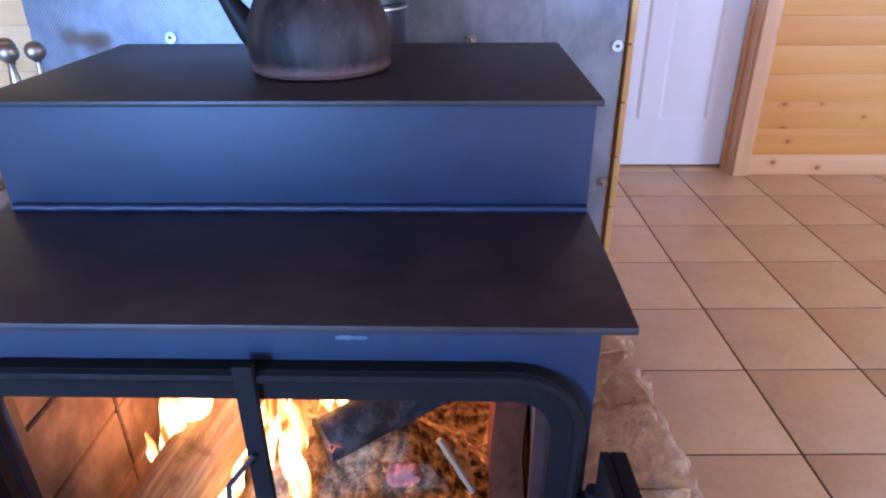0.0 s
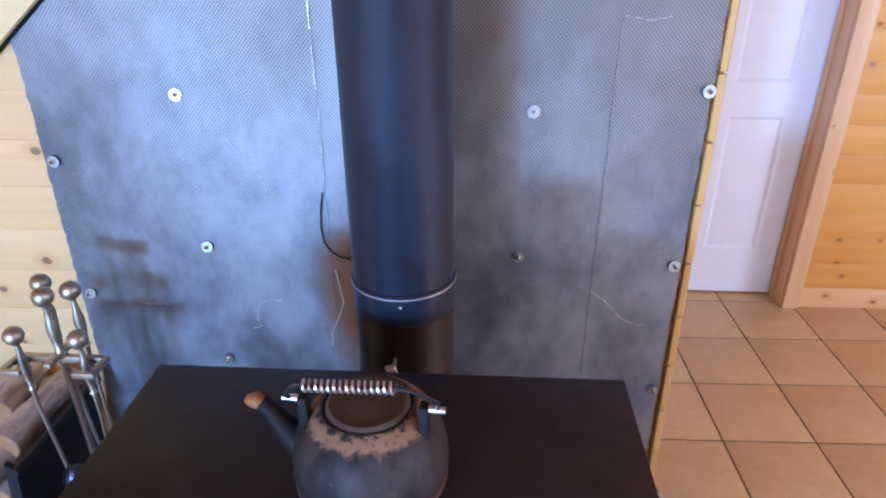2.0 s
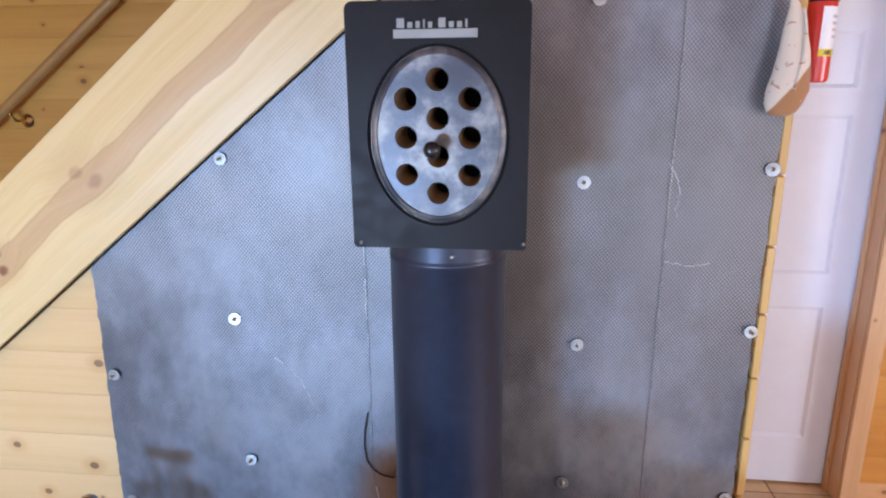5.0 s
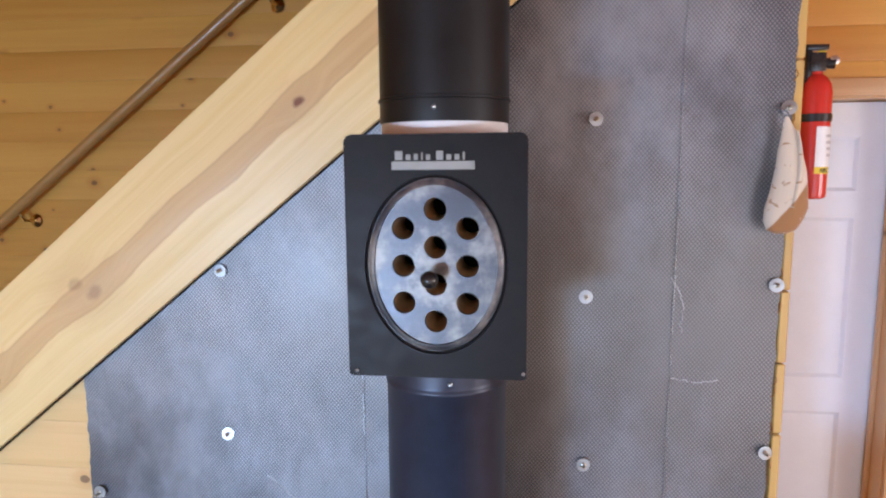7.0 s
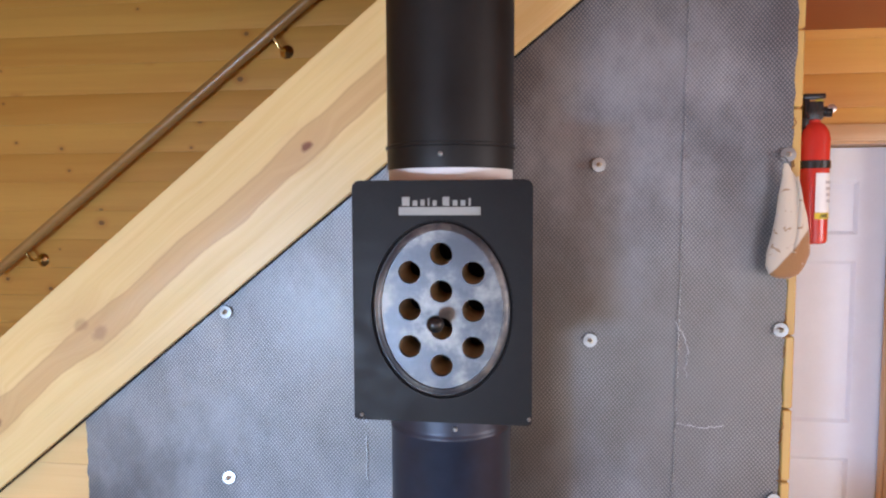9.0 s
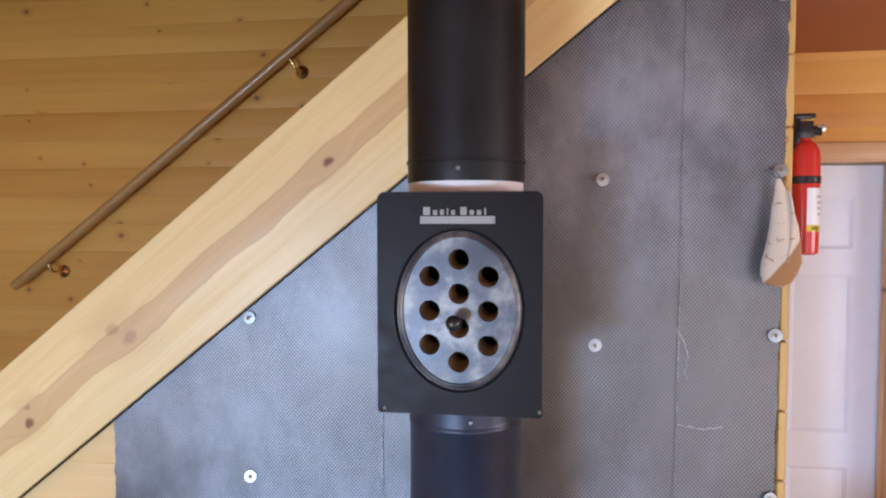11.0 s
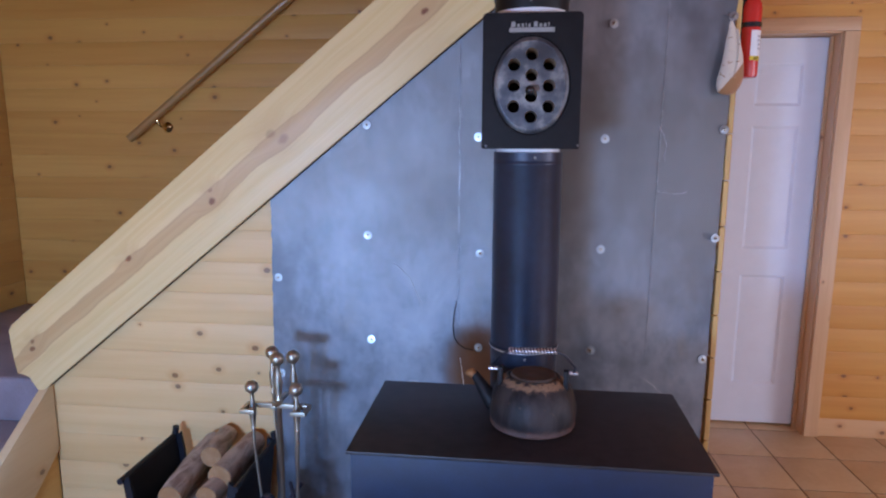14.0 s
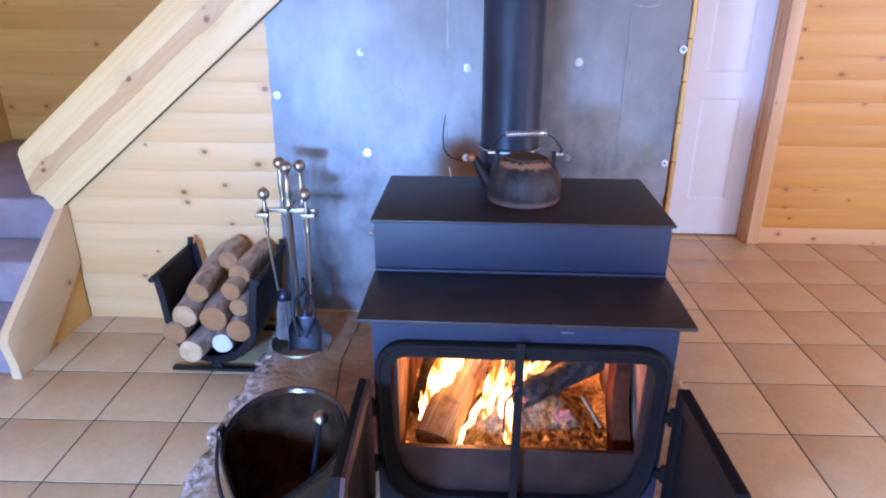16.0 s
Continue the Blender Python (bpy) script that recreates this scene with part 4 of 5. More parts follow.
    part("hook", tube(B(), [(-0.040, fy - 0.034, 0.555), (-0.055, fy - 0.042, 0.538), (-0.068, fy - 0.046, 0.522), (-0.071, fy - 0.046, 0.50), (-0.070, fy - 0.044, 0.43)], 0.0032, 8), TOOL_DARK, bar, "thin bent wire handle")
    # pale scuff left on the paint under the ledge
    bm = ball(ball(B(), (0.062, fy - 0.0004, 0.6845), 0.010, 16), (0.078, fy - 0.0004, 0.6835), 0.008, 16)
    for v in bm.verts:
        v.co.y = fy - 0.0004 + (v.co.y - fy + 0.0004) * 0.08
        v.co.z = 0.684 + (v.co.z - 0.684) * 0.32
    part("scuff", bm, SCUFF, s, "pale scuff in the paint")
    # firebrick lining
    for k in range(3):
        for r in range(4):
            y0, z0 = fy + 0.030 + k * 0.185, 0.165 + r * 0.118
            part("firebrick", box(B(), bl + 0.010, bl + 0.040, y0, y0 + 0.181, z0, z0 + 0.1145, 0.003, 1), FIREBRICK, s)
            part("firebrick", box(B(), br - 0.040, br - 0.010, y0, y0 + 0.181, z0, z0 + 0.1145, 0.003, 1), FIREBRICK, s)
    for k in range(4):
        for r in range(4):
            x0, z0 = bl + 0.042 + k * 0.1565, 0.165 + r * 0.118
            part("firebrick", box(B(), x0, x0 + 0.153, 1.832, 1.862, z0, z0 + 0.1145, 0.003, 1), FIREBRICK, s)
    part("baffle", box(B(), bl + 0.009, br - 0.009, 1.34, 1.83, 0.655, 0.665), IRON, s)
    # doors, swung wide
    for side, hx, fx, ylen in ((-1, -0.398, -0.392, 0.36), (1, 0.338, 0.352, 0.36)):
        z0, z1 = 0.205, 0.560
        y1, y0 = 1.235, 1.235 - ylen
        sh = lambda y: hx + (fx - hx) * (y1 - y) / ylen
        bm = B()
        outer = [(y0, z0 + 0.10), (y0 + 0.10, z0), (y1, z0), (y1, z1), (y0 + 0.03, z1), (y0, z1 - 0.03)]
        prism(bm, outer, "x", hx if side > 0 else hx - 0.018, hx + 0.018 if side > 0 else hx, 0.003)
        for v in bm.verts:
            v.co.x += (fx - hx) * (y1 - v.co.y) / ylen
        door = part("stove_door", bm, IRON, s, "cast iron stove door, swung open")
        bm = B()
        inn = [(y0 + 0.035, z0 + 0.11), (y0 + 0.11, z0 + 0.035), (y1 - 0.035, z0 + 0.035), (y1 - 0.035, z1 - 0.035), (y0 + 0.04, z1 - 0.035)]
        a, b = (hx - 0.010, hx - 0.0005) if side > 0 else (hx + 0.0005, hx + 0.010)
        holed(bm, [outer, inn], "x", a, b)
        for v in bm.verts:
            v.co.x += (fx - hx) * (y1 - v.co.y) / ylen
        # The left rim's redder colour stands for the firelight on that door.
        part("door_rim", bm, LOWER_PLATE if side < 0 else IRON, door, "raised inner rim")
        for z in (0.30, 0.47):
            part("hinge", tube(B(), [(hx - side * 0.008, y1 + 0.012, z - 0.022), (hx - side * 0.008, y1 + 0.012, z + 0.022)], 0.009, 12), IRON, door)
            part("hinge_arm", box(B(), min(hx - side * 0.008, hx - side * 0.03), max(hx - side * 0.008, hx - side * 0.03), y1 + 0.004, y1 + 0.020, z - 0.012, z + 0.012, 0.002), IRON, door)
        part("latch", tube(B(), [(fx + side * 0.002, y0 + 0.03, 0.47), (fx - side * 0.02, y0 + 0.018, 0.47), (fx - side * 0.024, y0 + 0.015, 0.43), (fx - side * 0.024, y0 + 0.015, 0.40)], 0.008, 10), ZINC, door, "bright steel latch")
    return s


stove()


def fire_bed():
    rng = random.Random(8)
    bm = B()
    n, grid = 34, []
    for i in range(n + 1):
        row = []
        for j in range(n + 1):
            x, y = -0.34 + 0.616 * i / n, 1.287 + 0.54 * j / n
            h = 0.20 + 0.155 * math.exp(-((x + 0.085) / 0.09) ** 2 - ((y - 1.47) / 0.13) ** 2) + 0.14 * math.exp(-((x - 0.08) / 0.12) ** 2 - ((y - 1.49) / 0.14) ** 2)
            h += 0.030 * noise.noise(Vector((x * 16, y * 16, 1))) + 0.012 * noise.noise(Vector((x * 55, y * 55, 3)))
            row.append(bm.verts.new((x, y, max(h, 0.18) if j else 0.20)))
        grid.append(row)
    for i in range(n):
        for j in range(n):
            bm.faces.new((grid[i][j], grid[i + 1][j], grid[i + 1][j + 1], grid[i][j + 1]))
    rim = [grid[i][0] for i in range(n + 1)] + [grid[n][j] for j in range(1, n + 1)] + [grid[i][n] for i in range(n - 1, -1, -1)] + [grid[0][j] for j in range(n - 1, 0, -1)]
    lowv = [bm.verts.new((v.co.x, v.co.y, 0.161)) for v in rim]
    for k in range(len(rim)):
        bm.faces.new((rim[k], rim[(k + 1) % len(rim)], lowv[(k + 1) % len(rim)], lowv[k]))
    bm.faces.new(lowv)
    solid("ember_bed", bm, EMBER, (-0.03, 1.55, 0.161), "mound of grey ash and glowing embers", "embers", kind="stuff", angle=60)

    def billet(a, b, w, h, mat, label, seed, round_log=False):
        r = random.Random(seed)
        a, b = Vector(a), Vector(b)
        d = (b - a).normalized()
        sd = d.cross(Vector((0, 0, 1))).normalized()
        up = sd.cross(d)
        bm = B()
        rings = []
        for i in range(15):
            f = i / 14
            p = a.lerp(b, f)
            sec = arc(0, 0, w, h, 0, 342, 19) if round_log else [(-w, -h), (0, -h * 1.1), (w, -h), (w * 1.06, 0), (w * .9, h * .8), (0, h), (-w * .8, h * .95), (-w, 0)]
            rings.append([bm.verts.new(p + sd * (u * (1 + 0.12 * noise.noise(Vector((k * 1.7, f * 4, seed)))) + 0.006 * noise.noise(Vector((f * 3, seed, 2))))
                                       + up * (v * (1 + 0.14 * noise.noise(Vector((f * 5, k * 1.3, seed)))))) for k, (u, v) in enumerate(sec)])
        m = len(rings[0])
        for p, q in zip(rings, rings[1:]):
            for k in range(m):
                bm.faces.new((p[k], p[(k + 1) % m], q[(k + 1) % m], q[k]))
        bm.faces.new(rings[0][::-1])
        bm.faces.new(rings[-1])
        return solid("burning_log", bm, mat, a, label, "log", "logs on the fire", angle=50)

    billet((-0.252, 1.345, 0.300), (-0.140, 1.64, 0.42), 0.050, 0.036, SPLIT_FACE, "split log leaning into the flames, its face still pale", 1)
    billet((-0.025, 1.44, 0.375), (0.215, 1.61, 0.395), 0.036, 0.036, CHAR, "charred round log lying across the embers", 2, True)
    billet((0.150, 1.425, 0.395), (0.201, 1.40, 0.318), 0.0042, 0.0042, SPLIT, "thin pale stick among the embers", 3)
    billet((-0.30, 1.56, 0.22), (-0.235, 1.70, 0.44), 0.040, 0.04, CHAR, "glowing log at the back of the fire", 4, True)
    billet((0.10, 1.68, 0.26), (-0.10, 1.76, 0.30), 0.050, 0.050, CHAR, "charred log behind the flames", 5, True)
    billet((0.246, 1.345, 0.22), (0.256, 1.52, 0.53), 0.026, 0.045, RED_SLAB, "narrow reddish slab of wood against the firebrick", 6)
    bm = ball(B(), (0.100, 1.40, 0.352), 0.016, 24)
    for v in bm.verts:
        v.co += Vector((noise.noise(v.co * 60), noise.noise(v.co * 71), noise.noise(v.co * 83))) * 0.009
        v.co.x = 0.100 + (v.co.x - 0.100) * 1.6
    g = Graph("pink_coal")
    cm = g.set(base=(0.40, 0.14, 0.10), rough=0.9, emit=(1.0, 0.22, 0.12), power=g.span(g.noise(g.coord(), 70.0, 3), 0.45, 0.7, 0.02, 0.5))
    solid("hot_coal", bm, cm, (0.100, 1.40, 0.335), "pinkish glowing coal on the ash", "coal", angle=60)

    fl = base_of("flames", (-0.03, 1.5, 0.40), "bright yellow and orange flames rising between the logs", "fire", kind="stuff")
    for x, y, z, h, w, ln in ((-0.272, 1.46, 0.33, 0.20, 0.022, 0.12), (-0.245, 1.48, 0.31, 0.24, 0.030, 0.12), (-0.215, 1.52, 0.33, 0.22, 0.026, 0.10), (-0.285, 1.44, 0.29, 0.10, 0.012, 0.02),
                              (-0.188, 1.375, 0.262, 0.16, 0.008, 0.22), (-0.160, 1.40, 0.300, 0.16, 0.010, 0.20), (-0.115, 1.44, 0.34, 0.18, 0.020, 0.12), (-0.090, 1.46, 0.34, 0.20, 0.020, 0.05),
                              (-0.052, 1.365, 0.215, 0.20, 0.013, 0.0), (-0.048, 1.385, 0.26, 0.25, 0.015, -0.02), (-0.065, 1.42, 0.33, 0.17, 0.014, 0.05), (-0.015, 1.52, 0.36, 0.14, 0.022, 0.05),
                              (0.03, 1.57, 0.37, 0.12, 0.024, 0.20), (0.085, 1.60, 0.40, 0.09, 0.018, 0.28), (0.13, 1.60, 0.41, 0.06, 0.012, 0.30), (-0.205, 1.34, 0.245, 0.05, 0.006, 0.3),
                              (-0.258, 1.50, 0.36, 0.21, 0.018, 0.20), (-0.230, 1.55, 0.38, 0.20, 0.016, 0.05), (-0.130, 1.41, 0.28, 0.22, 0.012, 0.16), (-0.075, 1.40, 0.24, 0.26, 0.010, 0.02),
                              (-0.030, 1.50, 0.38, 0.18, 0.014, 0.14), (0.055, 1.58, 0.40, 0.13, 0.012, 0.10)):
        bm = B()
        rings = []
        for i in range(13):
            f = i / 12
            r = 1.12 * w * (math.sin(math.pi * (f * 0.86 + 0.14)) ** 0.8) * (1 - 0.55 * f)
            cx = x + ln * f * h * 2.2 + 0.014 * noise.noise(Vector((x * 9, f * 3.2, h)))
            rings.append([bm.verts.new((cx + r * math.cos(2 * math.pi * k / 12) * (1 + 0.3 * noise.noise(Vector((k, f * 4, x * 7)))), y + 0.45 * r * math.sin(2 * math.pi * k / 12), z + h * f)) for k in range(12)])
        for p, q in zip(rings, rings[1:]):
            for k in range(12):
                bm.faces.new((p[k], p[(k + 1) % 12], q[(k + 1) % 12], q[k]))
        bm.faces.new(rings[0][::-1])
        bm.faces.new(rings[-1])
        part("flame", bm, FLAME, fl, angle=80)


fire_bed()

# ---- flue pipe and heat reclaimer ----
PX, PY = -0.038, 2.15


def flue():
    p = base_of("stove_pipe", (PX, PY, 0.45), "matt black single-wall stovepipe rising behind the stove", "stovepipe")
    elbow = [(PX, 1.873, 0.56), (PX, 1.97, 0.56), (PX, 2.06, 0.585), (PX, 2.125, 0.64), (PX, PY, 0.72), (PX, PY, 0.858)]
    # A brown reflection is put into the elbow's colour.
    part("elbow", tube(B(), elbow, 0.099, 40), painted("elbow_brown_reflection", (0.022, 0.013, 0.008), 0.4, 0.2, 0.5, scale=18), p, "elbow with a brown reflection in its colour")
    lower = part("lower_pipe", lathe(B(), [(0.0992, 0.845), (0.1003, 0.847), (0.1003, 0.903), (0.1042, 0.906), (0.1042, 0.914), (0.1005, 0.917), (0.100, 1.455), (0.1015, 1.457), (0.1015, 1.462), (0.100, 1.464), (0.100, 1.47), (0.100, 1.492)], (PX, PY, 0), 64), PIPE_BLUED, p, "blued steel lower pipe")
    part("worn_ring", lathe(B(), [(0.1030, 0.9055), (0.1047, 0.9060), (0.1047, 0.9085), (0.1030, 0.9090)], (PX, PY, 0), 64, close=False), GALV, lower, "rubbed bright pipe end")
    for x, z in ((PX + 0.018, 1.478), (PX + 0.004, 0.890)):
        part("screw", ball(B(), (x, PY - 0.0995, z), 0.004, 10), ZINC, lower)
    part("collar", lathe(B(), [(0.092, 1.485), (0.092, 1.515)], (PX, PY, 0), 48), COLLAR, p, "bright bare collar")
    part("collar", lathe(B(), [(0.1015, 1.845), (0.1015, 1.878)], (PX, PY, 0), 64), COLLAR, p, "bright bare collar")
    upper = part("upper_pipe", lathe(B(), [(0.103, 1.877), (0.1035, 1.879), (0.1035, 1.910), (0.106, 1.911), (0.106, 1.915), (0.1035, 1.916), (0.1035, 2.645)], (PX, PY, 0), 64), PIPE_BLACK, p)
    part("screw", ball(B(), (PX - 0.003, PY - 0.104, 1.897), 0.004, 10), ZINC, upper)
    # damper handle with its coil grip
    d = part("damper_rod", tube(B(), [(PX - 0.010, PY - 0.098, 0.772), (PX - 0.010, PY - 0.150, 0.772)], 0.004, 10), ZINC, p)
    coil = [(PX - 0.010 + 0.009 * math.cos(k * 0.7), PY - 0.148 - 0.0004 * k + 0.012, 0.772 + 0.0009 * (k - 26) + 0.006 * math.sin(k * 0.7)) for k in range(54)]
    part("coil_grip", tube(B(), coil, 0.0028, 6), CHROME, d, "bright coiled wire grip")


flue()


def reclaimer():
    r = base_of("heat_reclaimer", (PX, 2.15, 1.49), "charcoal enamel flue heat reclaimer with oval vented face", "heat reclaimer")
    x0, x1, y0, y1, z0, z1 = -0.167, 0.0955, 2.010, 2.29, 1.502, 1.857
    cx, cz, rx, rz = -0.0355, 1.669, 0.1015, 0.1285
    ov = lambda g: arc(cx, cz, rx + g, rz + g, 0, 354, 59)
    soft = lambda g, q: arc(x1 - g - q, z1 - g - q, q, q, 0, 90, 4) + arc(x0 + g + q, z1 - g - q, q, q, 90, 180, 4) + arc(x0 + g + q, z0 + 0.004 + g + q, q, q, 180, 270, 4) + arc(x1 - g - q, z0 + 0.004 + g + q, q, q, 270, 360, 4)
    part("casing", holed(B(), [soft(0.0, 0.010), soft(0.003, 0.008)], "y", y0 + 0.0112, y1), BOX_BLACK, r)
    part("back_panel", holed(B(), [soft(0.0032, 0.008)], "y", y0 + 0.101, y0 + 0.106), IRON, r)
    part("front_panel", holed(B(), [arc(x1 - .012, z1 - .012, .012, .012, 0, 90, 4) + arc(x0 + .012, z1 - .012, .012, .012, 90, 180, 4) + arc(x0 + .006, z0 + .006, .006, .006, 180, 270, 3) + arc(x1 - .006, z0 + .006, .006, .006, 270, 360, 3),
                                    ov(0.0025)], "y", y0, y0 + 0.011), BOX_BLACK, r)
    part("shadow_rim", holed(B(), [ov(0.0022), ov(-0.004)], "y", y0 + 0.004, y0 + 0.0110), IRON, r)
    holes = [(cx + dx * 0.0465, cz + dz * 0.0272) for dx, dz in ((0, 3), (-1, 2), (1, 2), (0, 1), (-1, 0), (1, 0), (0, -1), (-1, -2), (1, -2), (0, -3))]
    rims = [arc(hx, hz, 0.0165, 0.0165, 0, 345, 23) for hx, hz in holes]
    bm = holed(B(), [ov(-0.003)] + rims, "y", y0 - 0.001, y0 + 0.0095)
    plate = part("oval_plate", bm, DISC, r, "scuffed bare metal oval plate with ten holes", angle=30)
    # the plate's outer edge is dished back
    bm = B()
    bands = [[bm.verts.new((x, y0 + dy, z)) for x, z in ov(g)] for g, dy in ((-0.0020, 0.0030), (-0.0035, -0.0010), (-0.0075, -0.0042), (-0.0120, -0.0052), (-0.0125, -0.0012))]
    for p, q in zip(bands, bands[1:]):
        for i in range(len(p)):
            bm.faces.new((p[i], p[(i + 1) % len(p)], q[(i + 1) % len(p)], q[i]))
    part("plate_edge", bm, DISC, plate, "rounded rim of the plate", angle=70)
    for hx, hz in holes:
        bm = B()
        m = Matrix.Rotation(radians(90), 4, 'X')
        lathe(bm, [(0.0190, -0.0097), (0.0167, -0.0097), (0.0167, -0.100)], (hx, y0, hz), 24, m, close=False)
        part("tube_end", bm, TUBE, plate, "browned tube mouth")
    k = part("pull_rod", tube(B(), [(cx - 0.004, y0 + 0.005, cz - 0.013), (cx - 0.004, y0 - 0.03, cz - 0.014)], 0.0035, 10), ZINC, plate)
    part("knob", ball(B(), (cx - 0.004, y0 - 0.036, cz - 0.014), 0.0125, 20), RUBBER, k, "glossy black ball knob")
    part("badge_bar", box(B(), -0.097, 0.0215, y0 - 0.0016, y0 - 0.0004, 1.8065, 1.8185, 0.0004, 1), SILVER_PRINT, r, "plain silver badge bar")
    rng = random.Random(3)
    xx = -0.092
    for k, (w, h) in enumerate(((.011, .013), (.007, .008), (.006, .009), (.0025, .011), (.006, .008), (.010, .013), (.007, .008), (.007, .008), (.003, .011))):
        xx += 0.004 if k == 5 else 0
        part("badge_mark", box(B(), xx, xx + w, y0 - 0.0016, y0 - 0.0004, 1.8200, 1.8200 + h, 0.0004, 1), SILVER_PRINT, r, "plain silver badge shape")
        xx += w + 0.0045
    for x, z in ((x0 + 0.012, z0 + 0.004), (x1 - 0.004, z0 + 0.006)):
        part("screw", ball(B(), (x, y0 - 0.0015, z + 0.004), 0.003, 8), ZINC, r)


reclaimer()


# ---- kettle ----
def kettle():
    at = Vector((-0.019, 1.656, 0.8765))
    k = base_of("kettle", at, "sooty blackened cast kettle with a coiled wire handle", "kettle")
    X = lambda x, y, z: tuple(at + Vector((x, y, z)))

    def local(name, bm, mat, parent, label="", angle=40):
        """Parts keep the kettle's base as their origin."""
        ob = new(name, mesh_of(name, bm, mat, angle))
        ob.parent = parent
        return tagged(ob, label)
    body = [(0.088, 0.0), (0.096, 0.003), (0.0985, 0.008), (0.0965, 0.014), (0.0985, 0.020), (0.1000, 0.034), (0.0988, 0.052), (0.0945, 0.072), (0.086, 0.091), (0.075, 0.104), (0.064, 0.113), (0.057, 0.117), (0.0545, 0.116), (0.053, 0.111)]
    bm = lathe(B(), body, (0, 0, 0), 72)
    for v in bm.verts:   # shallow flutes round the belly
        r = math.hypot(v.co.x, v.co.y)
        if 0.02 < v.co.z < 0.09 and r > 0.05:
            f = 1 + 0.010 * math.cos(12 * math.atan2(v.co.y, v.co.x)) * math.sin((v.co.z - 0.02) / 0.07 * math.pi)
            v.co.x, v.co.y = v.co.x * f, v.co.y * f
    b = local("body", bm, KETTLE, k)
    local("lid", lathe(B(), [(0.0525, 0.112), (0.0525, 0.118), (0.048, 0.121), (0.041, 0.119), (0.026, 0.121), (0.010, 0.123), (0.002, 0.1235)], (0, 0, 0), 56), painted("rusty_lid", (0.085, 0.062, 0.045), 0.65, 0.1, 0.45), k, "dull rusty lid")
    sp = [(-0.080, 0, 0.036), (-0.100, -0.002, 0.055), (-0.115, -0.004, 0.078), (-0.128, -0.006, 0.100), (-0.138, -0.007, 0.113)]
    s = local("spout", tube(B(), sp, [0.027, 0.020, 0.0150, 0.0115, 0.0105], 24), SPOUT, k)
    local("spout_cap", tube(B(), [(-0.134, -0.007, 0.110), (-0.142, -0.008, 0.114), (-0.151, -0.009, 0.114), (-0.155, -0.009, 0.112)], [0.009, 0.0115, 0.008, 0.004], 14), RUST, s, "rusty orange flap at the spout")
    for x in (-0.086, 0.086):
        sx = 1 if x > 0 else -1
        e = local("ear", box(B(), x - sx * 0.012 - 0.006, x - sx * 0.012 + 0.006, -0.030, -0.012, 0.088, 0.140, 0.003), SPOUT, k)
        local("pin", tube(B(), [(x - 0.014, -0.021, 0.134), (x + 0.014, -0.021, 0.134)], 0.0045, 12), CHROME, e, "bright handle pin")
    h = local("handle", tube(B(), [(-0.090, -0.021, 0.134), (-0.093, -0.031, 0.146), (-0.068, -0.058, 0.182), (-0.050, -0.070, 0.194), (0.050, -0.068, 0.199), (0.068, -0.057, 0.188), (0.093, -0.031, 0.152), (0.090, -0.021, 0.134)], 0.0028, 8), TOOL_DARK, k, "bent iron wire bail")
    coil = [(-0.052 + 0.104 * i / 230, -0.070 + 0.002 * i / 230 + 0.0062 * math.cos(2 * math.pi * 15 * i / 230), 0.194 + 0.005 * i / 230 + 0.0062 * math.sin(2 * math.pi * 15 * i / 230)) for i in range(231)]
    local("coil_grip", tube(B(), coil, 0.0017, 6), CHROME, h, "bright coiled wire grip")
    k.rotation_euler = (0, 0, radians(-4))


kettle()


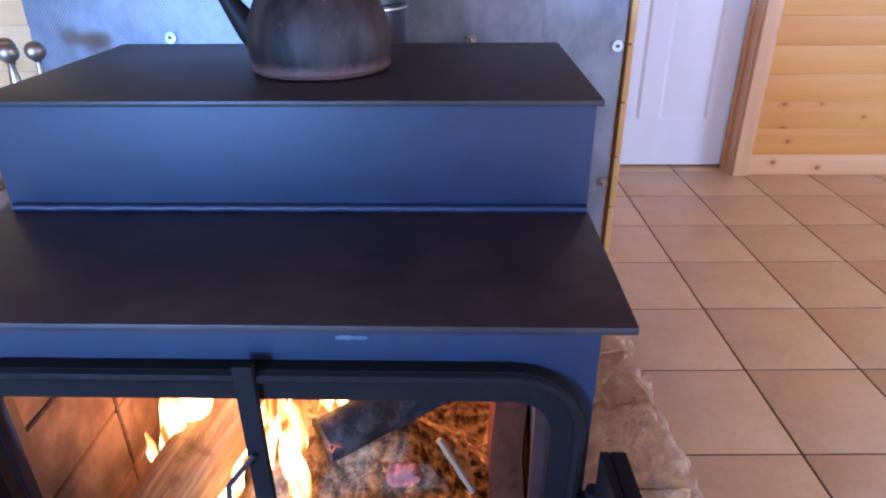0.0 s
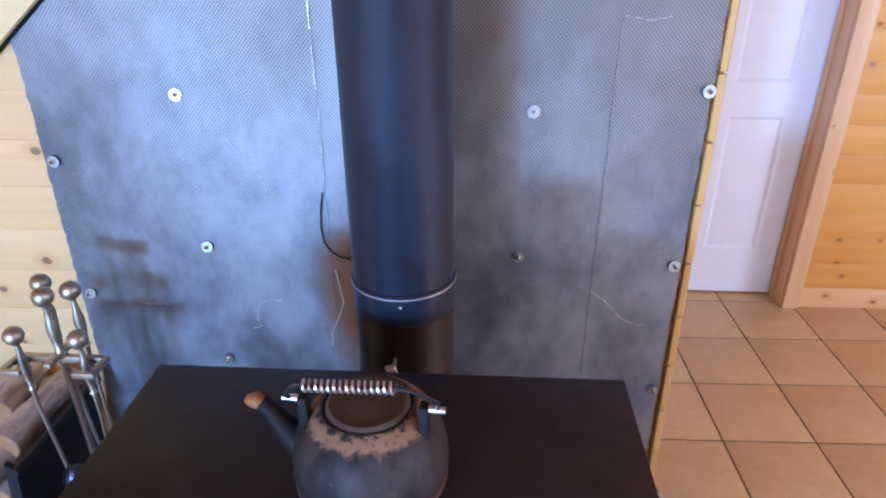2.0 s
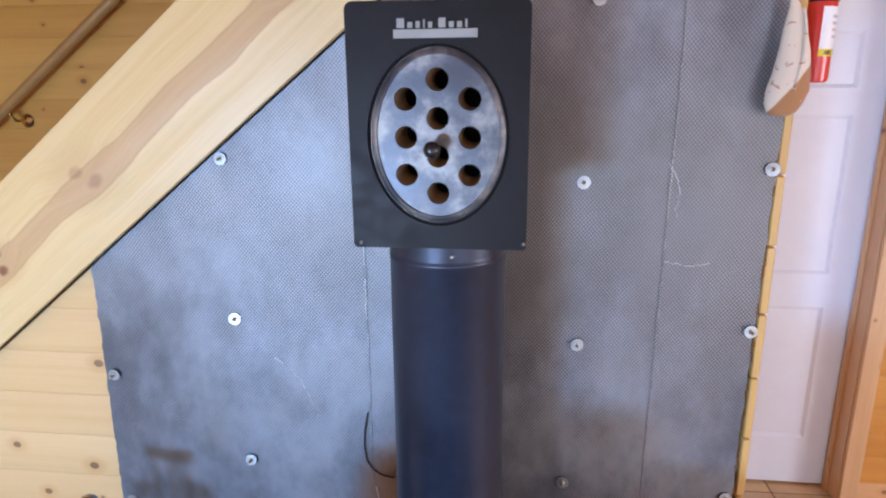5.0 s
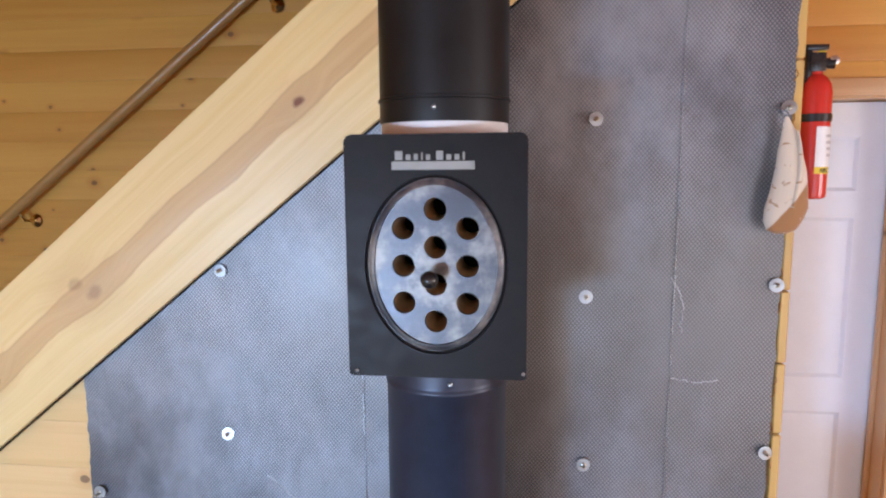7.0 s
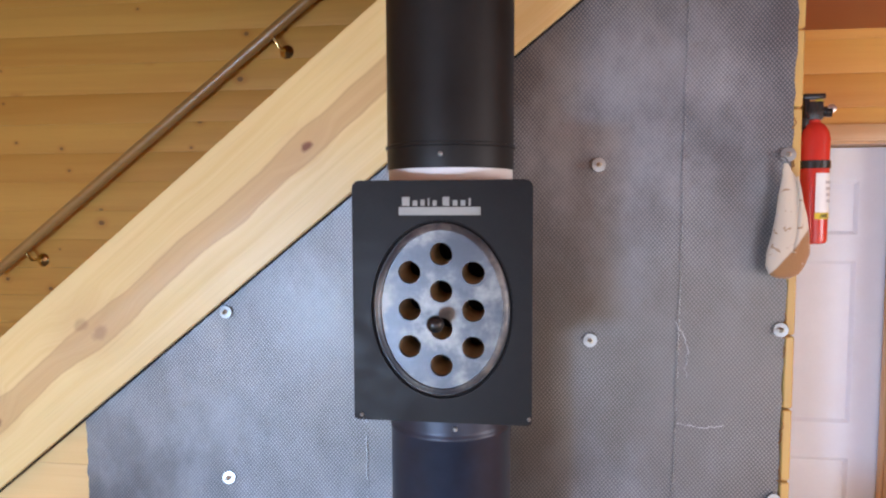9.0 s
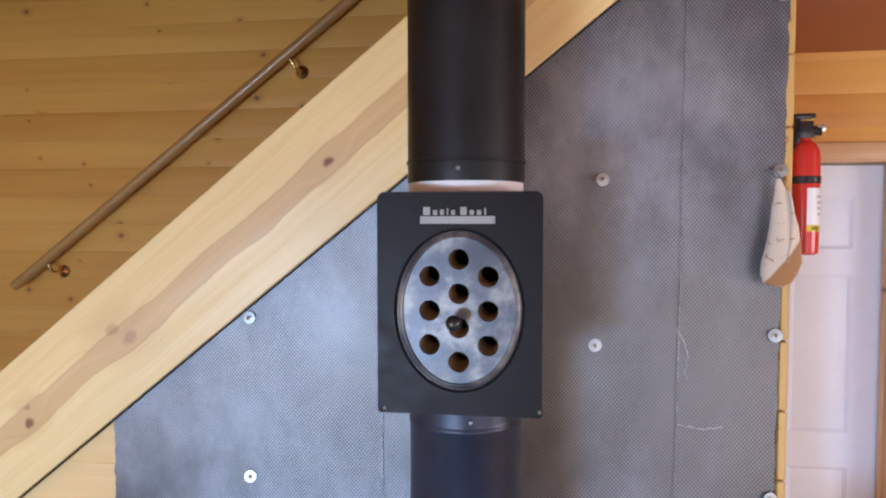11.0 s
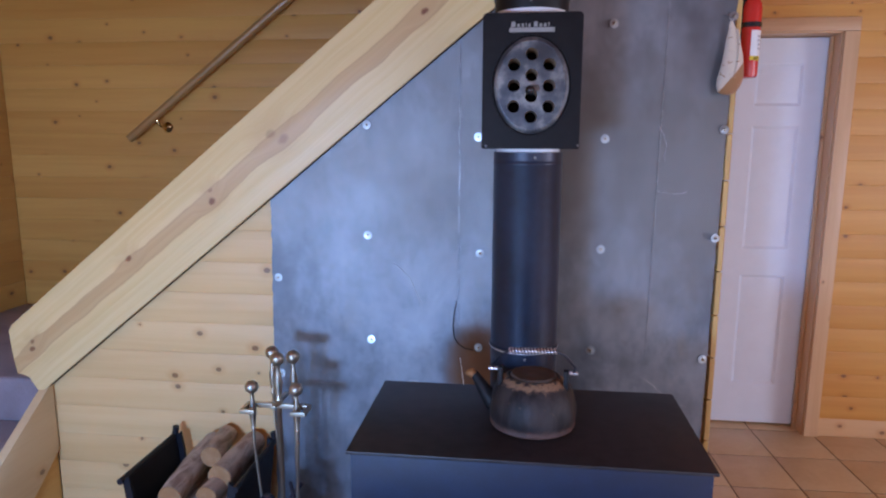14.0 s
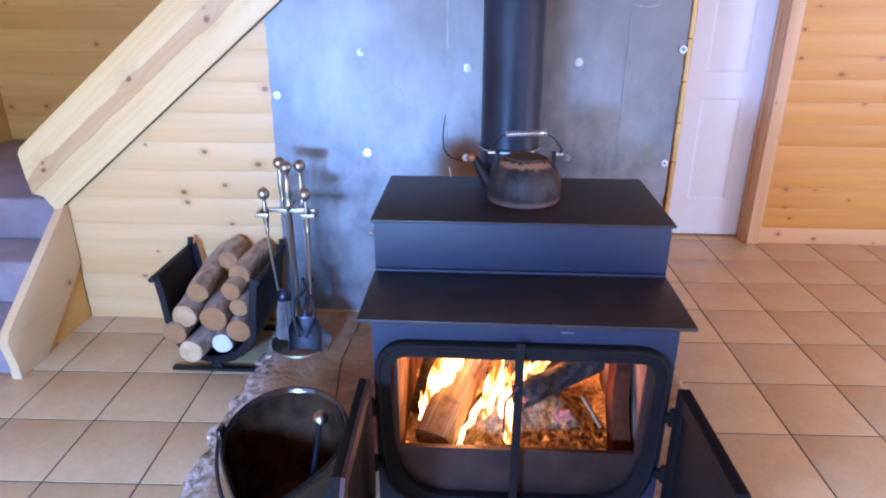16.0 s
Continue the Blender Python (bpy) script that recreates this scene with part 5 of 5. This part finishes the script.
# ---- wall end: extinguisher and hide pouch ----
def extinguisher():
    x, y = 0.688, 2.560
    e = base_of("fire_extinguisher", (x, y, 1.735), "small red fire extinguisher with black valve, strapped to the wall end", "fire extinguisher")
    part("cylinder", lathe(B(), [(0.026, 1.735), (0.0315, 1.738), (0.033, 1.745), (0.033, 1.955), (0.030, 1.972), (0.022, 1.985), (0.013, 1.992), (0.013, 1.998)], (x, y, 0), 40), RED, e)
    v = part("valve", box(B(), x - 0.018, x + 0.014, y - 0.016, y + 0.016, 1.996, 2.035, 0.005), RUBBER, e, "black plastic valve head")
    part("lever", box(B(), x - 0.026, x + 0.020, y - 0.010, y + 0.010, 2.040, 2.052, 0.004), RUBBER, v)
    part("carry_grip", box(B(), x - 0.024, x - 0.012, y - 0.012, y + 0.012, 1.975, 2.040, 0.004), RUBBER, v)
    part("nozzle", tube(B(), [(x + 0.010, y - 0.004, 2.014), (x + 0.032, y - 0.008, 2.012)], 0.011, 14), RUBBER, v)
    part("gauge", lathe(B(), [(0.009, 0), (0.009, 0.004), (0.006, 0.006)], (x + 0.030, y - 0.010, 2.018), 18, Matrix.Rotation(radians(75), 4, 'X')), CHROME, v, "small bright gauge")
    part("pull_pin_tag", box(B(), x + 0.006, x + 0.020, y + 0.006, y + 0.008, 2.034, 2.050), LABEL_YELLOW, v, "yellow tamper tag")
    part("strap", lathe(B(), [(0.0336, 1.894), (0.0350, 1.895), (0.0350, 1.910), (0.0336, 1.911)], (x, y, 0), 40), RUBBER, e, "black rubber strap")
    part("wall_bracket", box(B(), 0.6362, 0.6680, y - 0.014, y + 0.014, 1.76, 2.00, 0.001), RUBBER, e)

    def wrap(name, a0, a1, z0, z1, r, mat, label, parent):
        bm = B()
        n = 12
        vs = []
        for rr in (r, r + 0.0006):
            vs.append([[bm.verts.new((x + rr * math.cos(radians(a0 + (a1 - a0) * i / n)), y + rr * math.sin(radians(a0 + (a1 - a0) * i / n)), z)) for z in (z0, z1)] for i in range(n + 1)])
        for i in range(n):
            bm.faces.new((vs[1][i][0], vs[1][i + 1][0], vs[1][i + 1][1], vs[1][i][1]))
            bm.faces.new((vs[0][i][0], vs[0][i][1], vs[0][i + 1][1], vs[0][i + 1][0]))
        return part(name, bm, mat, parent, label)
    lab = wrap("label", -98, 0, 1.802, 1.884, 0.0332, LABEL_WHITE, "white paper label with grey print", e)
    wrap("label_band", -98, 0, 1.788, 1.8015, 0.0332, LABEL_YELLOW, "yellow label band", e)
    for k in range(4):
        wrap("print_bar", -62 + 2 * k, -28, 1.862 - k * 0.013, 1.868 - k * 0.013, 0.0341, LABEL_GREY, "plain grey print", lab)
    tx = bpy.data.curves.new("lettering", 'FONT')
    tx.body, tx.size, tx.extrude, tx.align_x = "ABC", 0.0135, 0.0003, 'CENTER'
    tx.materials.append(RUBBER)
    t = new("lettering", tx)
    t.parent, t.matrix_parent_inverse = lab, Matrix()
    a = radians(-62)
    t.matrix_basis = Matrix.Translation((x + 0.0345 * math.cos(a), y + 0.0345 * math.sin(a), 1.7902)) @ Euler((radians(90), 0, a + radians(90))).to_matrix().to_4x4()


extinguisher()


def hide_pouch():
    p = base_of("hide_pouch", (0.598, 2.445, 1.672), "small spotted brown and white hide pouch hung from a bolt", "pouch")
    bm = B()
    prof = [(0.004, 0.228), (0.008, 0.215), (0.014, 0.195), (0.021, 0.165), (0.028, 0.125), (0.0345, 0.085), (0.038, 0.05), (0.036, 0.025), (0.026, 0.008), (0.010, 0.0)]
    lathe(bm, prof, (0, 0, 0), 32)
    for v in bm.verts:
        v.co.x *= 1.04
        v.co.y = v.co.y * 0.42 * (1 + 0.3 * noise.noise(v.co * 30))
        v.co.x += 0.012 * math.sin(v.co.z * 14) - 0.004 + 0.004 * noise.noise(v.co * 25)
    ob = new("pouch_body", mesh_of("pouch_body", bm, HIDE, 70))
    ob.parent = p
    bm = B()
    tube(bm, [(0.010 + 0.012 * math.sin(i * 0.35), -0.0135 + 0.0008 * i, 0.05 + i * 0.019) for i in range(9)], [0.004, 0.006, 0.006, 0.006, 0.005, 0.005, 0.004, 0.003, 0.002], 8)
    seam = new("folded_edge", mesh_of("folded_edge", bm, HIDE, 70))
    seam.parent = p
    cord = new("cord", mesh_of("cord", tube(B(), [(0.004, 0, 0.222), (-0.004, 0.004, 0.238), (-0.024, 0.014, 0.249), (-0.026, 0.018, 0.244)], 0.0016, 8), BRISTLE))
    cord.parent = p


hide_pouch()


# ---- firewood rack and logs ----
def rack():
    r = base_of("firewood_rack", (-1.17, 2.25, 0.0), "black steel sling log rack on the tiles, full of firewood", "log rack")
    prof = [(-1.362, 0.392), (-1.352, 0.32), (-1.345, 0.22)] + arc(-1.165, 0.20, 0.178, 0.165, 180, 360, 14) + [(-0.985, 0.24), (-0.974, 0.32), (-0.965, 0.392)]
    inner = [(x + (0.005 if x < -1.165 else -0.005), z + 0.004) for x, z in prof]
    part("sling", prism(B(), prof + inner[::-1], "y", 2.10, 2.42), SLING, r)
    for y in (2.088, 2.422):
        out = [(x, z - 0.002) for x, z in prof]
        inn = [(x + (0.024 if x < -1.165 else -0.024), z + 0.020) for x, z in prof]
        part("hoop", prism(B(), out + inn[::-1], "y", y - 0.004, y + 0.010, 0.002), SLING, r)
        part("foot", box(B(), -1.345, -0.995, y - 0.014, y + 0.014, 0.001, 0.013, 0.003), SLING, r)
        part("foot_post", box(B(), -1.185, -1.145, y - 0.006, y + 0.006, 0.0131, 0.034, 0.002), SLING, r)
    for x in (-1.365, -0.962):
        part("top_roll", tube(B(), [(x, 2.075, 0.394), (x, 2.43, 0.394)], 0.011, 12), SLING, r)
        part("post", tube(B(), [(x, 2.425, 0.388), (x + (0.006 if x < -1.2 else -0.006), 2.428, 0.430)], 0.012, 10), SLING, r)


rack()


def log(a, b, rad, seed, grey=False, label="round firewood log with sawn pale end"):
    rng = random.Random(seed)
    a, b = Vector(a), Vector(b)
    d = (b - a).normalized()
    sd = d.cross(Vector((0, 0, 1))).normalized()
    up = sd.cross(d)
    lg = base_of("firewood_log", a, label, "log", "logs in the rack")
    rings = []
    bm = B()
    n = 22
    bow = rng.uniform(-0.012, 0.012)
    for i in range(11):
        f = i / 10
        p = a.lerp(b, f) + sd * bow * math.sin(math.pi * f)
        rr = rad * (1 - 0.10 * f * rng.random())
        rings.append([bm.verts.new(p + (sd * math.cos(2 * math.pi * k / n) + up * math.sin(2 * math.pi * k / n)) * rr *
                                   (1 + 0.10 * noise.noise(Vector((math.cos(2 * math.pi * k / n) * 1.1, math.sin(2 * math.pi * k / n) * 1.1, f * 2.5 + seed))) + 0.02 * rng.uniform(-1, 1))) for k in range(n)])
    for p, q in zip(rings, rings[1:]):
        for k in range(n):
            bm.faces.new((p[k], p[(k + 1) % n], q[(k + 1) % n], q[k]))
    ends = [[v.co.copy() for v in rings[0]], [v.co.copy() for v in rings[-1]]]
    part("bark", bm, BARK, lg, angle=70)
    for pts, sgn in ((ends[0], -1), (ends[1], 1)):
        bm = B()
        c = sum(pts, Vector()) / n
        rim = [bm.verts.new(p) for p in pts]
        face = [bm.verts.new(c + (p - c) * 0.93 + d * sgn * 0.0025) for p in pts]
        for k in range(n):
            bm.faces.new((rim[k], rim[(k + 1) % n], face[(k + 1) % n], face[k]))
        bm.faces.new(face)
        part("cut_end", bm, CUT_GREY if grey else CUT, lg, "pale sawn end")


for i, (x, z, rad, y, back, rise) in enumerate(((-1.306, 0.170, 0.045, 2.07, 2.42, 0.02), (-1.262, 0.242, 0.048, 2.08, 2.43, 0.02), (-1.245, 0.102, 0.048, 2.05, 2.41, 0.01), (-1.150, 0.234, 0.052, 2.08, 2.43, 0.01),
                                               (-1.125, 0.132, 0.040, 2.07, 2.42, 0.0), (-1.058, 0.184, 0.046, 2.08, 2.43, 0.01), (-1.052, 0.275, 0.036, 2.10, 2.43, 0.01), (-1.075, 0.345, 0.038, 2.10, 2.44, 0.0),
                                               (-1.205, 0.335, 0.042, 2.10, 2.45, 0.03), (-1.062, 0.380, 0.043, 2.17, 2.45, 0.0), (-1.140, 0.398, 0.038, 2.27, 2.455, 0.0))):
    log((x, y, z), (x + 0.012 * ((i * 7) % 5 - 2), back, z + rise), rad, i, grey=(i == 4),
        label="round firewood log with a whitish weathered end" if i == 4 else "round bark-covered firewood log with a sawn pale end")


# ---- fireplace tools ----
def tools():
    cx, cy, z0 = -0.845, 2.19, 0.071
    s = base_of("fire_tool_stand", (cx, cy, z0), "pewter-brass fireplace tool stand with a round base on the hearth", "tool stand")
    part("base", lathe(B(), [(0.118, z0), (0.122, z0 + 0.006), (0.120, z0 + 0.013), (0.108, z0 + 0.018), (0.100, z0 + 0.024), (0.070, z0 + 0.028), (0.030, z0 + 0.034), (0.014, z0 + 0.050), (0.010, z0 + 0.058)], (cx, cy, 0), 56), NICKEL, s)
    part("column", lathe(B(), [(0.0085, z0 + 0.055), (0.0085, 0.645), (0.014, 0.652), (0.014, 0.660), (0.009, 0.668), (0.012, 0.70), (0.0145, 0.728), (0.010, 0.752), (0.007, 0.775), (0.010, 0.786)], (cx, cy, 0), 24), NICKEL, s)
    part("finial", ball(B(), (cx, cy, 0.808), 0.023), NICKEL, s)
    h = part("holder", box(B(), cx - 0.098, cx + 0.098, cy - 0.008, cy + 0.008, 0.636, 0.652, 0.002), NICKEL, s)
    part("cross_arm", box(B(), cx - 0.008, cx + 0.008, cy - 0.055, cy + 0.075, 0.6525, 0.664, 0.002), NICKEL, h)
    for sx in (-1, 1):
        x0, x1 = sorted((cx + sx * 0.099, cx + sx * 0.111))
        part("side_bar", box(B(), x0, x1, cy - 0.055, cy + 0.006, 0.637, 0.651, 0.002), NICKEL, h)
        x0, x1 = sorted((cx + sx * 0.060, cx + sx * 0.111))
        part("claw", box(B(), x0, x1, cy - 0.066, cy - 0.0555, 0.637, 0.651, 0.002), NICKEL, h)

    def tool(name, x, y, zk, zb, lean, label):
        t = base_of(name, (x, y, zb), label, name.replace("_", " "), "fireplace tools")
        part("handle", lathe(B(), [(0.0055, zk - 0.20), (0.0055, zk - 0.150), (0.010, zk - 0.146), (0.006, zk - 0.138), (0.0115, zk - 0.10), (0.0125, zk - 0.075), (0.007, zk - 0.045), (0.006, zk - 0.025), (0.010, zk - 0.020)], (x, y, 0), 20), NICKEL, t)
        part("knob", ball(B(), (x, y, zk), 0.0225), NICKEL, t, "round pewter-brass knob")
        part("shaft", tube(B(), [(x, y, zk - 0.199), (x + lean * 0.5, y, (zk + zb) / 2 - 0.1), (x + lean, y, zb + 0.10)], 0.0048, 10), NICKEL, t)
        return t
    a = tool("hearth_brush", -0.932, 2.175, 0.712, 0.105, 0.035, "hearth brush with brass handle and grey bristles")
    part("brush_head", lathe(B(), [(0.012, 0.33), (0.026, 0.315), (0.030, 0.30), (0.028, 0.285)], (-0.892, 2.165, 0), 20), TOOL_DARK, a)
    bm = B()
    rng = random.Random(6)
    for k in range(150):
        an, rr = rng.uniform(0, 6.283), 0.024 * math.sqrt(rng.random())
        x, y = -0.892 + rr * math.cos(an), 2.165 + rr * math.sin(an)
        tube(bm, [(x, y, 0.29), (x + rr * math.cos(an) * 0.5, y + rr * math.sin(an) * 0.5, 0.20), (x + rr * math.cos(an) * 0.9 + rng.uniform(-.004, .004), y + rr * math.sin(an) * 0.9, 0.125)], 0.0022, 4)
    part("bristles", bm, BRISTLE, a, "splayed grey bristles")
    b = tool("ash_shovel", -0.775, 2.165, 0.715, 0.105, -0.02, "fireplace shovel with brass handle and blued pan")
    bm = B()
    grid = []
    for f in range(9):
        z = 0.092 + 0.140 * f / 8
        w = 0.066 * (1 - 0.35 * max(0, (f - 5) / 3) ** 2)
        grid.append([(-0.803 + w * math.sin(radians(q)), 2.085 + 0.028 * math.cos(radians(q)) + 0.22 * (z - 0.092), z) for q in range(-90, 91, 15)])
    vs = [[bm.verts.new(p) for p in row] for row in grid]
    for p, q in zip(vs, vs[1:]):
        for k in range(len(p) - 1):
            bm.faces.new((p[k], p[k + 1], q[k + 1], q[k]))
    pan = part("pan", bm, TOOL_DARK, b, "curved blued steel pan", angle=60)
    sol = pan.modifiers.new("thickness", 'SOLIDIFY')
    sol.thickness = 0.003
    part("socket", tube(B(), [(-0.795, 2.16, 0.30), (-0.80, 2.125, 0.262), (-0.802, 2.118, 0.24)], [0.006, 0.010, 0.012], 12), TOOL_DARK, b)
    c = tool("poker", -0.885, 2.245, 0.810, 0.10, 0.03, "fireplace poker with brass handle and hooked iron tip")
    part("tip", tube(B(), [(-0.855, 2.245, 0.20), (-0.852, 2.245, 0.14), (-0.850, 2.23, 0.115)], [0.0052, 0.006, 0.003], 10), TOOL_DARK, c)
    part("barb", tube(B(), [(-0.853, 2.245, 0.165), (-0.835, 2.235, 0.155), (-0.826, 2.23, 0.17)], [0.005, 0.004, 0.002], 8), TOOL_DARK, c)
    d = tool("fire_tongs", -0.804, 2.225, 0.805, 0.10, 0.0, "fireplace tongs with brass handle and curved iron jaws")
    for sx in (-1, 1):
        part("jaw", tube(B(), [(-0.804 - sx * 0.022, 2.212, 0.355), (-0.806, 2.185, 0.325), (-0.808 + sx * 0.034, 2.150, 0.290), (-0.808 + sx * 0.040, 2.120, 0.235), (-0.806 + sx * 0.012, 2.075, 0.165)], 0.0068, 10), TOOL_DARK, d)


tools()


# ---- ash bucket ----
def bucket():
    cx, cy, z0 = -0.628, 1.285, 0.071
    b = base_of("ash_bucket", (cx, cy, z0), "glossy black coal bucket with a rolled rim, standing on the hearth", "bucket")
    bm = B()
    seg = 64

    def ring(r, z, slope):
        vs = []
        for i in range(seg):
            a = 2 * math.pi * i / seg
            c, s = math.cos(a), math.sin(a)
            lip = max(0, -s) ** 3 * slope
            vs.append(bm.verts.new((cx + r * c * (1 - 0.32 * lip), cy + r * s * 1.02 - lip * 0.11, z + slope * (0.030 * s) + lip * 0.03)))
        return vs
    rings = [ring(r, z, sl) for r, z, sl in ((0.02, z0, 0), (0.118, z0, 0), (0.124, z0 + 0.006, 0), (0.134, 0.16, 0.1), (0.150, 0.27, 0.5), (0.156, 0.338, 1), (0.162, 0.343, 1), (0.163, 0.350, 1), (0.158, 0.355, 1), (0.152, 0.350, 1),
                                             (0.145, 0.27, 0.5), (0.130, 0.16, 0.1), (0.118, z0 + 0.012, 0), (0.02, z0 + 0.012, 0))]
    for p, q in zip(rings, rings[1:]):
        for k in range(seg):
            bm.faces.new((p[k], p[(k + 1) % seg], q[(k + 1) % seg], q[k]))
    bm.faces.new(rings[0])
    bm.faces.new(rings[-1])
    part("pail", bm, BUCKET, b, angle=50)
    bm = B()
    rings = [ring(q, z, sl) for q, z, sl in ((0.1495, 0.340, 1), (0.1435, 0.27, 0.5), (0.1285, 0.16, 0.1), (0.115, z0 + 0.014, 0), (0.02, z0 + 0.014, 0))]
    for p, q in zip(rings, rings[1:]):
        for i in range(seg):
            bm.faces.new((p[i], p[(i + 1) % seg], q[(i + 1) % seg], q[i]))
    bm.faces.new(rings[-1])
    part("lining", bm, painted("rust_stained_inside", (0.060, 0.032, 0.018), 0.26, 0.3, 0.7, scale=22), b, "rusty brown inside of the pail", angle=50)
    bm = B()
    pts = [(cx + 0.168 * math.cos(radians(q)), cy - 0.012 - 0.19 * math.sin(radians(q)), 0.352 - 0.14 * math.sin(radians(q))) for q in range(0, 181, 10)]
    part("bail", tube(bm, pts, 0.0055, 10), TOOL_DARK, b, "bent iron bail, folded down")
    for sx in (-1, 1):
        part("ear", box(B(), cx + sx * 0.165 - 0.006, cx + sx * 0.165 + 0.006, cy - 0.028, cy + 0.010, 0.325, 0.372, 0.003), BUCKET, b)
    k = part("scoop_rod", tube(B(), [(-0.58, 1.23, 0.10), (-0.516, 1.225, 0.435)], 0.006, 10), TOOL_DARK, b)
    part("scoop_knob", ball(B(), (-0.513, 1.222, 0.450), 0.019, 24), NICKEL, k, "shiny metal ball knob")
    part("scoop", lathe(B(), [(0.05, 0.0), (0.055, 0.02), (0.045, 0.03)], (-0.61, 1.20, z0 + 0.0125), 24), TOOL_DARK, b)


bucket()


# ---- boards and tiles ----
def course(parent, name, mat, x0, x1, y, z, h, axis="x", ease=0.0007):
    """One tongue-and-groove board with eased edges; its own length and place."""
    bm = B()
    e, t = 0.004, 0.017
    sec = [(0.0, 0.0008), (-t + ease, 0.0003), (-t, e + 0.001), (-t, h - e - 0.001), (-t + ease, h - 0.0003), (0.0, h - 0.0008)]
    L = (x1 - x0) / 2
    vs = [[bm.verts.new((s * L, p, q)) for p, q in sec] for s in (-1, 1)]
    n = len(sec)
    for k in range(n):
        bm.faces.new((vs[0][k], vs[0][(k + 1) % n], vs[1][(k + 1) % n], vs[1][k]))
    bm.faces.new(vs[0][::-1])
    bm.faces.new(vs[1])
    ob = new(name, mesh_of(name, bm, mat, 20))
    ob.parent = parent
    ob.matrix_basis = pose((x0 + x1) / 2, y, z) if axis == "x" else pose(y, (x0 + x1) / 2, z, 0, 0, 90)
    return ob


k = -1
while True:
    z = FIRST + PITCH * k
    z0, h = (0.0, FIRST) if k < 0 else (z, PITCH)
    if z0 > 3.45:
        break
    if z0 + h < DOOR[2] + 0.05:
        course(wall_n, "board", PINE, WEST, 0.64, BACK + 0.017, z0, h)
        course(wall_n, "board", PINE_BASE if k < 0 else PINE, DOOR[1] + 0.0775, EAST - 0.002, BACK + 0.017, z0, h)
    else:
        course(wall_n, "board", PINE, WEST, EAST - 0.002, BACK + 0.017, z0, h)
    course(wall_w, "board", PINE, 0.8, BACK - 0.002, WEST - 0.0175, z0, h, axis="y")
    xl = max(-1.918, xmid(z0 + h) + 0.0)
    if xl < -0.5 and z0 + h < 1.75:
        course(under, "board", PINE_UNDER, xl, -0.5, PANEL_Y + 0.0155, z0, h, ease=0.0015)
    k += 1

TP, TURN_T = 0.3030, radians(1.45)
bm = box(B(), -0.1485, 0.1485, -0.1485, 0.1485, -0.008, 0.0, 0.0016, 2)
tile_mesh = mesh_of("tile", bm, TILE, 30)
origin = Vector((0.936, 2.113))
jig = random.Random(12)
rest = []
count = 0
for i in range(-18, 14):
    for j in range(-20, 8):
        c = origin + Vector(((i + 0.5) * TP * math.cos(TURN_T) - (j + 0.5) * TP * math.sin(TURN_T), (i + 0.5) * TP * math.sin(TURN_T) + (j + 0.5) * TP * math.cos(TURN_T)))
        if not (WEST - 0.1 < c.x < EAST + 0.1 and FRONT - 0.1 < c.y < BACK + 0.22):
            continue
        m = pose(c.x, c.y, 0.0, jig.uniform(-0.04, 0.04), jig.uniform(-0.04, 0.04), 1.45 + jig.uniform(-0.15, 0.15))
        if c.y > 0.8 and c.x < 3.3 and count < 300:
            if -0.75 < c.x < 0.4 and 1.15 < c.y < 2.3 or (c.x < 0.4 and c.y > 2.75):
                continue
            t = new("tile", tile_mesh)
            t.parent, t.matrix_basis = floor, m
            count += 1
        else:
            rest.append(m)
verts, faces = [], []
for m in rest:
    b0 = len(verts)
    for a, b, z in ((-1, -1, 0), (1, -1, 0), (1, 1, 0), (-1, 1, 0), (-1, -1, -0.008), (1, -1, -0.008), (1, 1, -0.008), (-1, 1, -0.008)):
        verts.append(tuple(m @ Vector((a * 0.1485, b * 0.1485, z))))
    faces += [tuple(b0 + q for q in f) for f in ((0, 1, 2, 3), (0, 4, 5, 1), (1, 5, 6, 2), (2, 6, 7, 3), (3, 7, 4, 0))]
me = bpy.data.meshes.new("tiles_beyond")
me.from_pydata(verts, [], faces)
me.materials.append(TILE)
far = new("tiles_beyond", me)
far.parent = floor
tagged(far, kind="stuff")
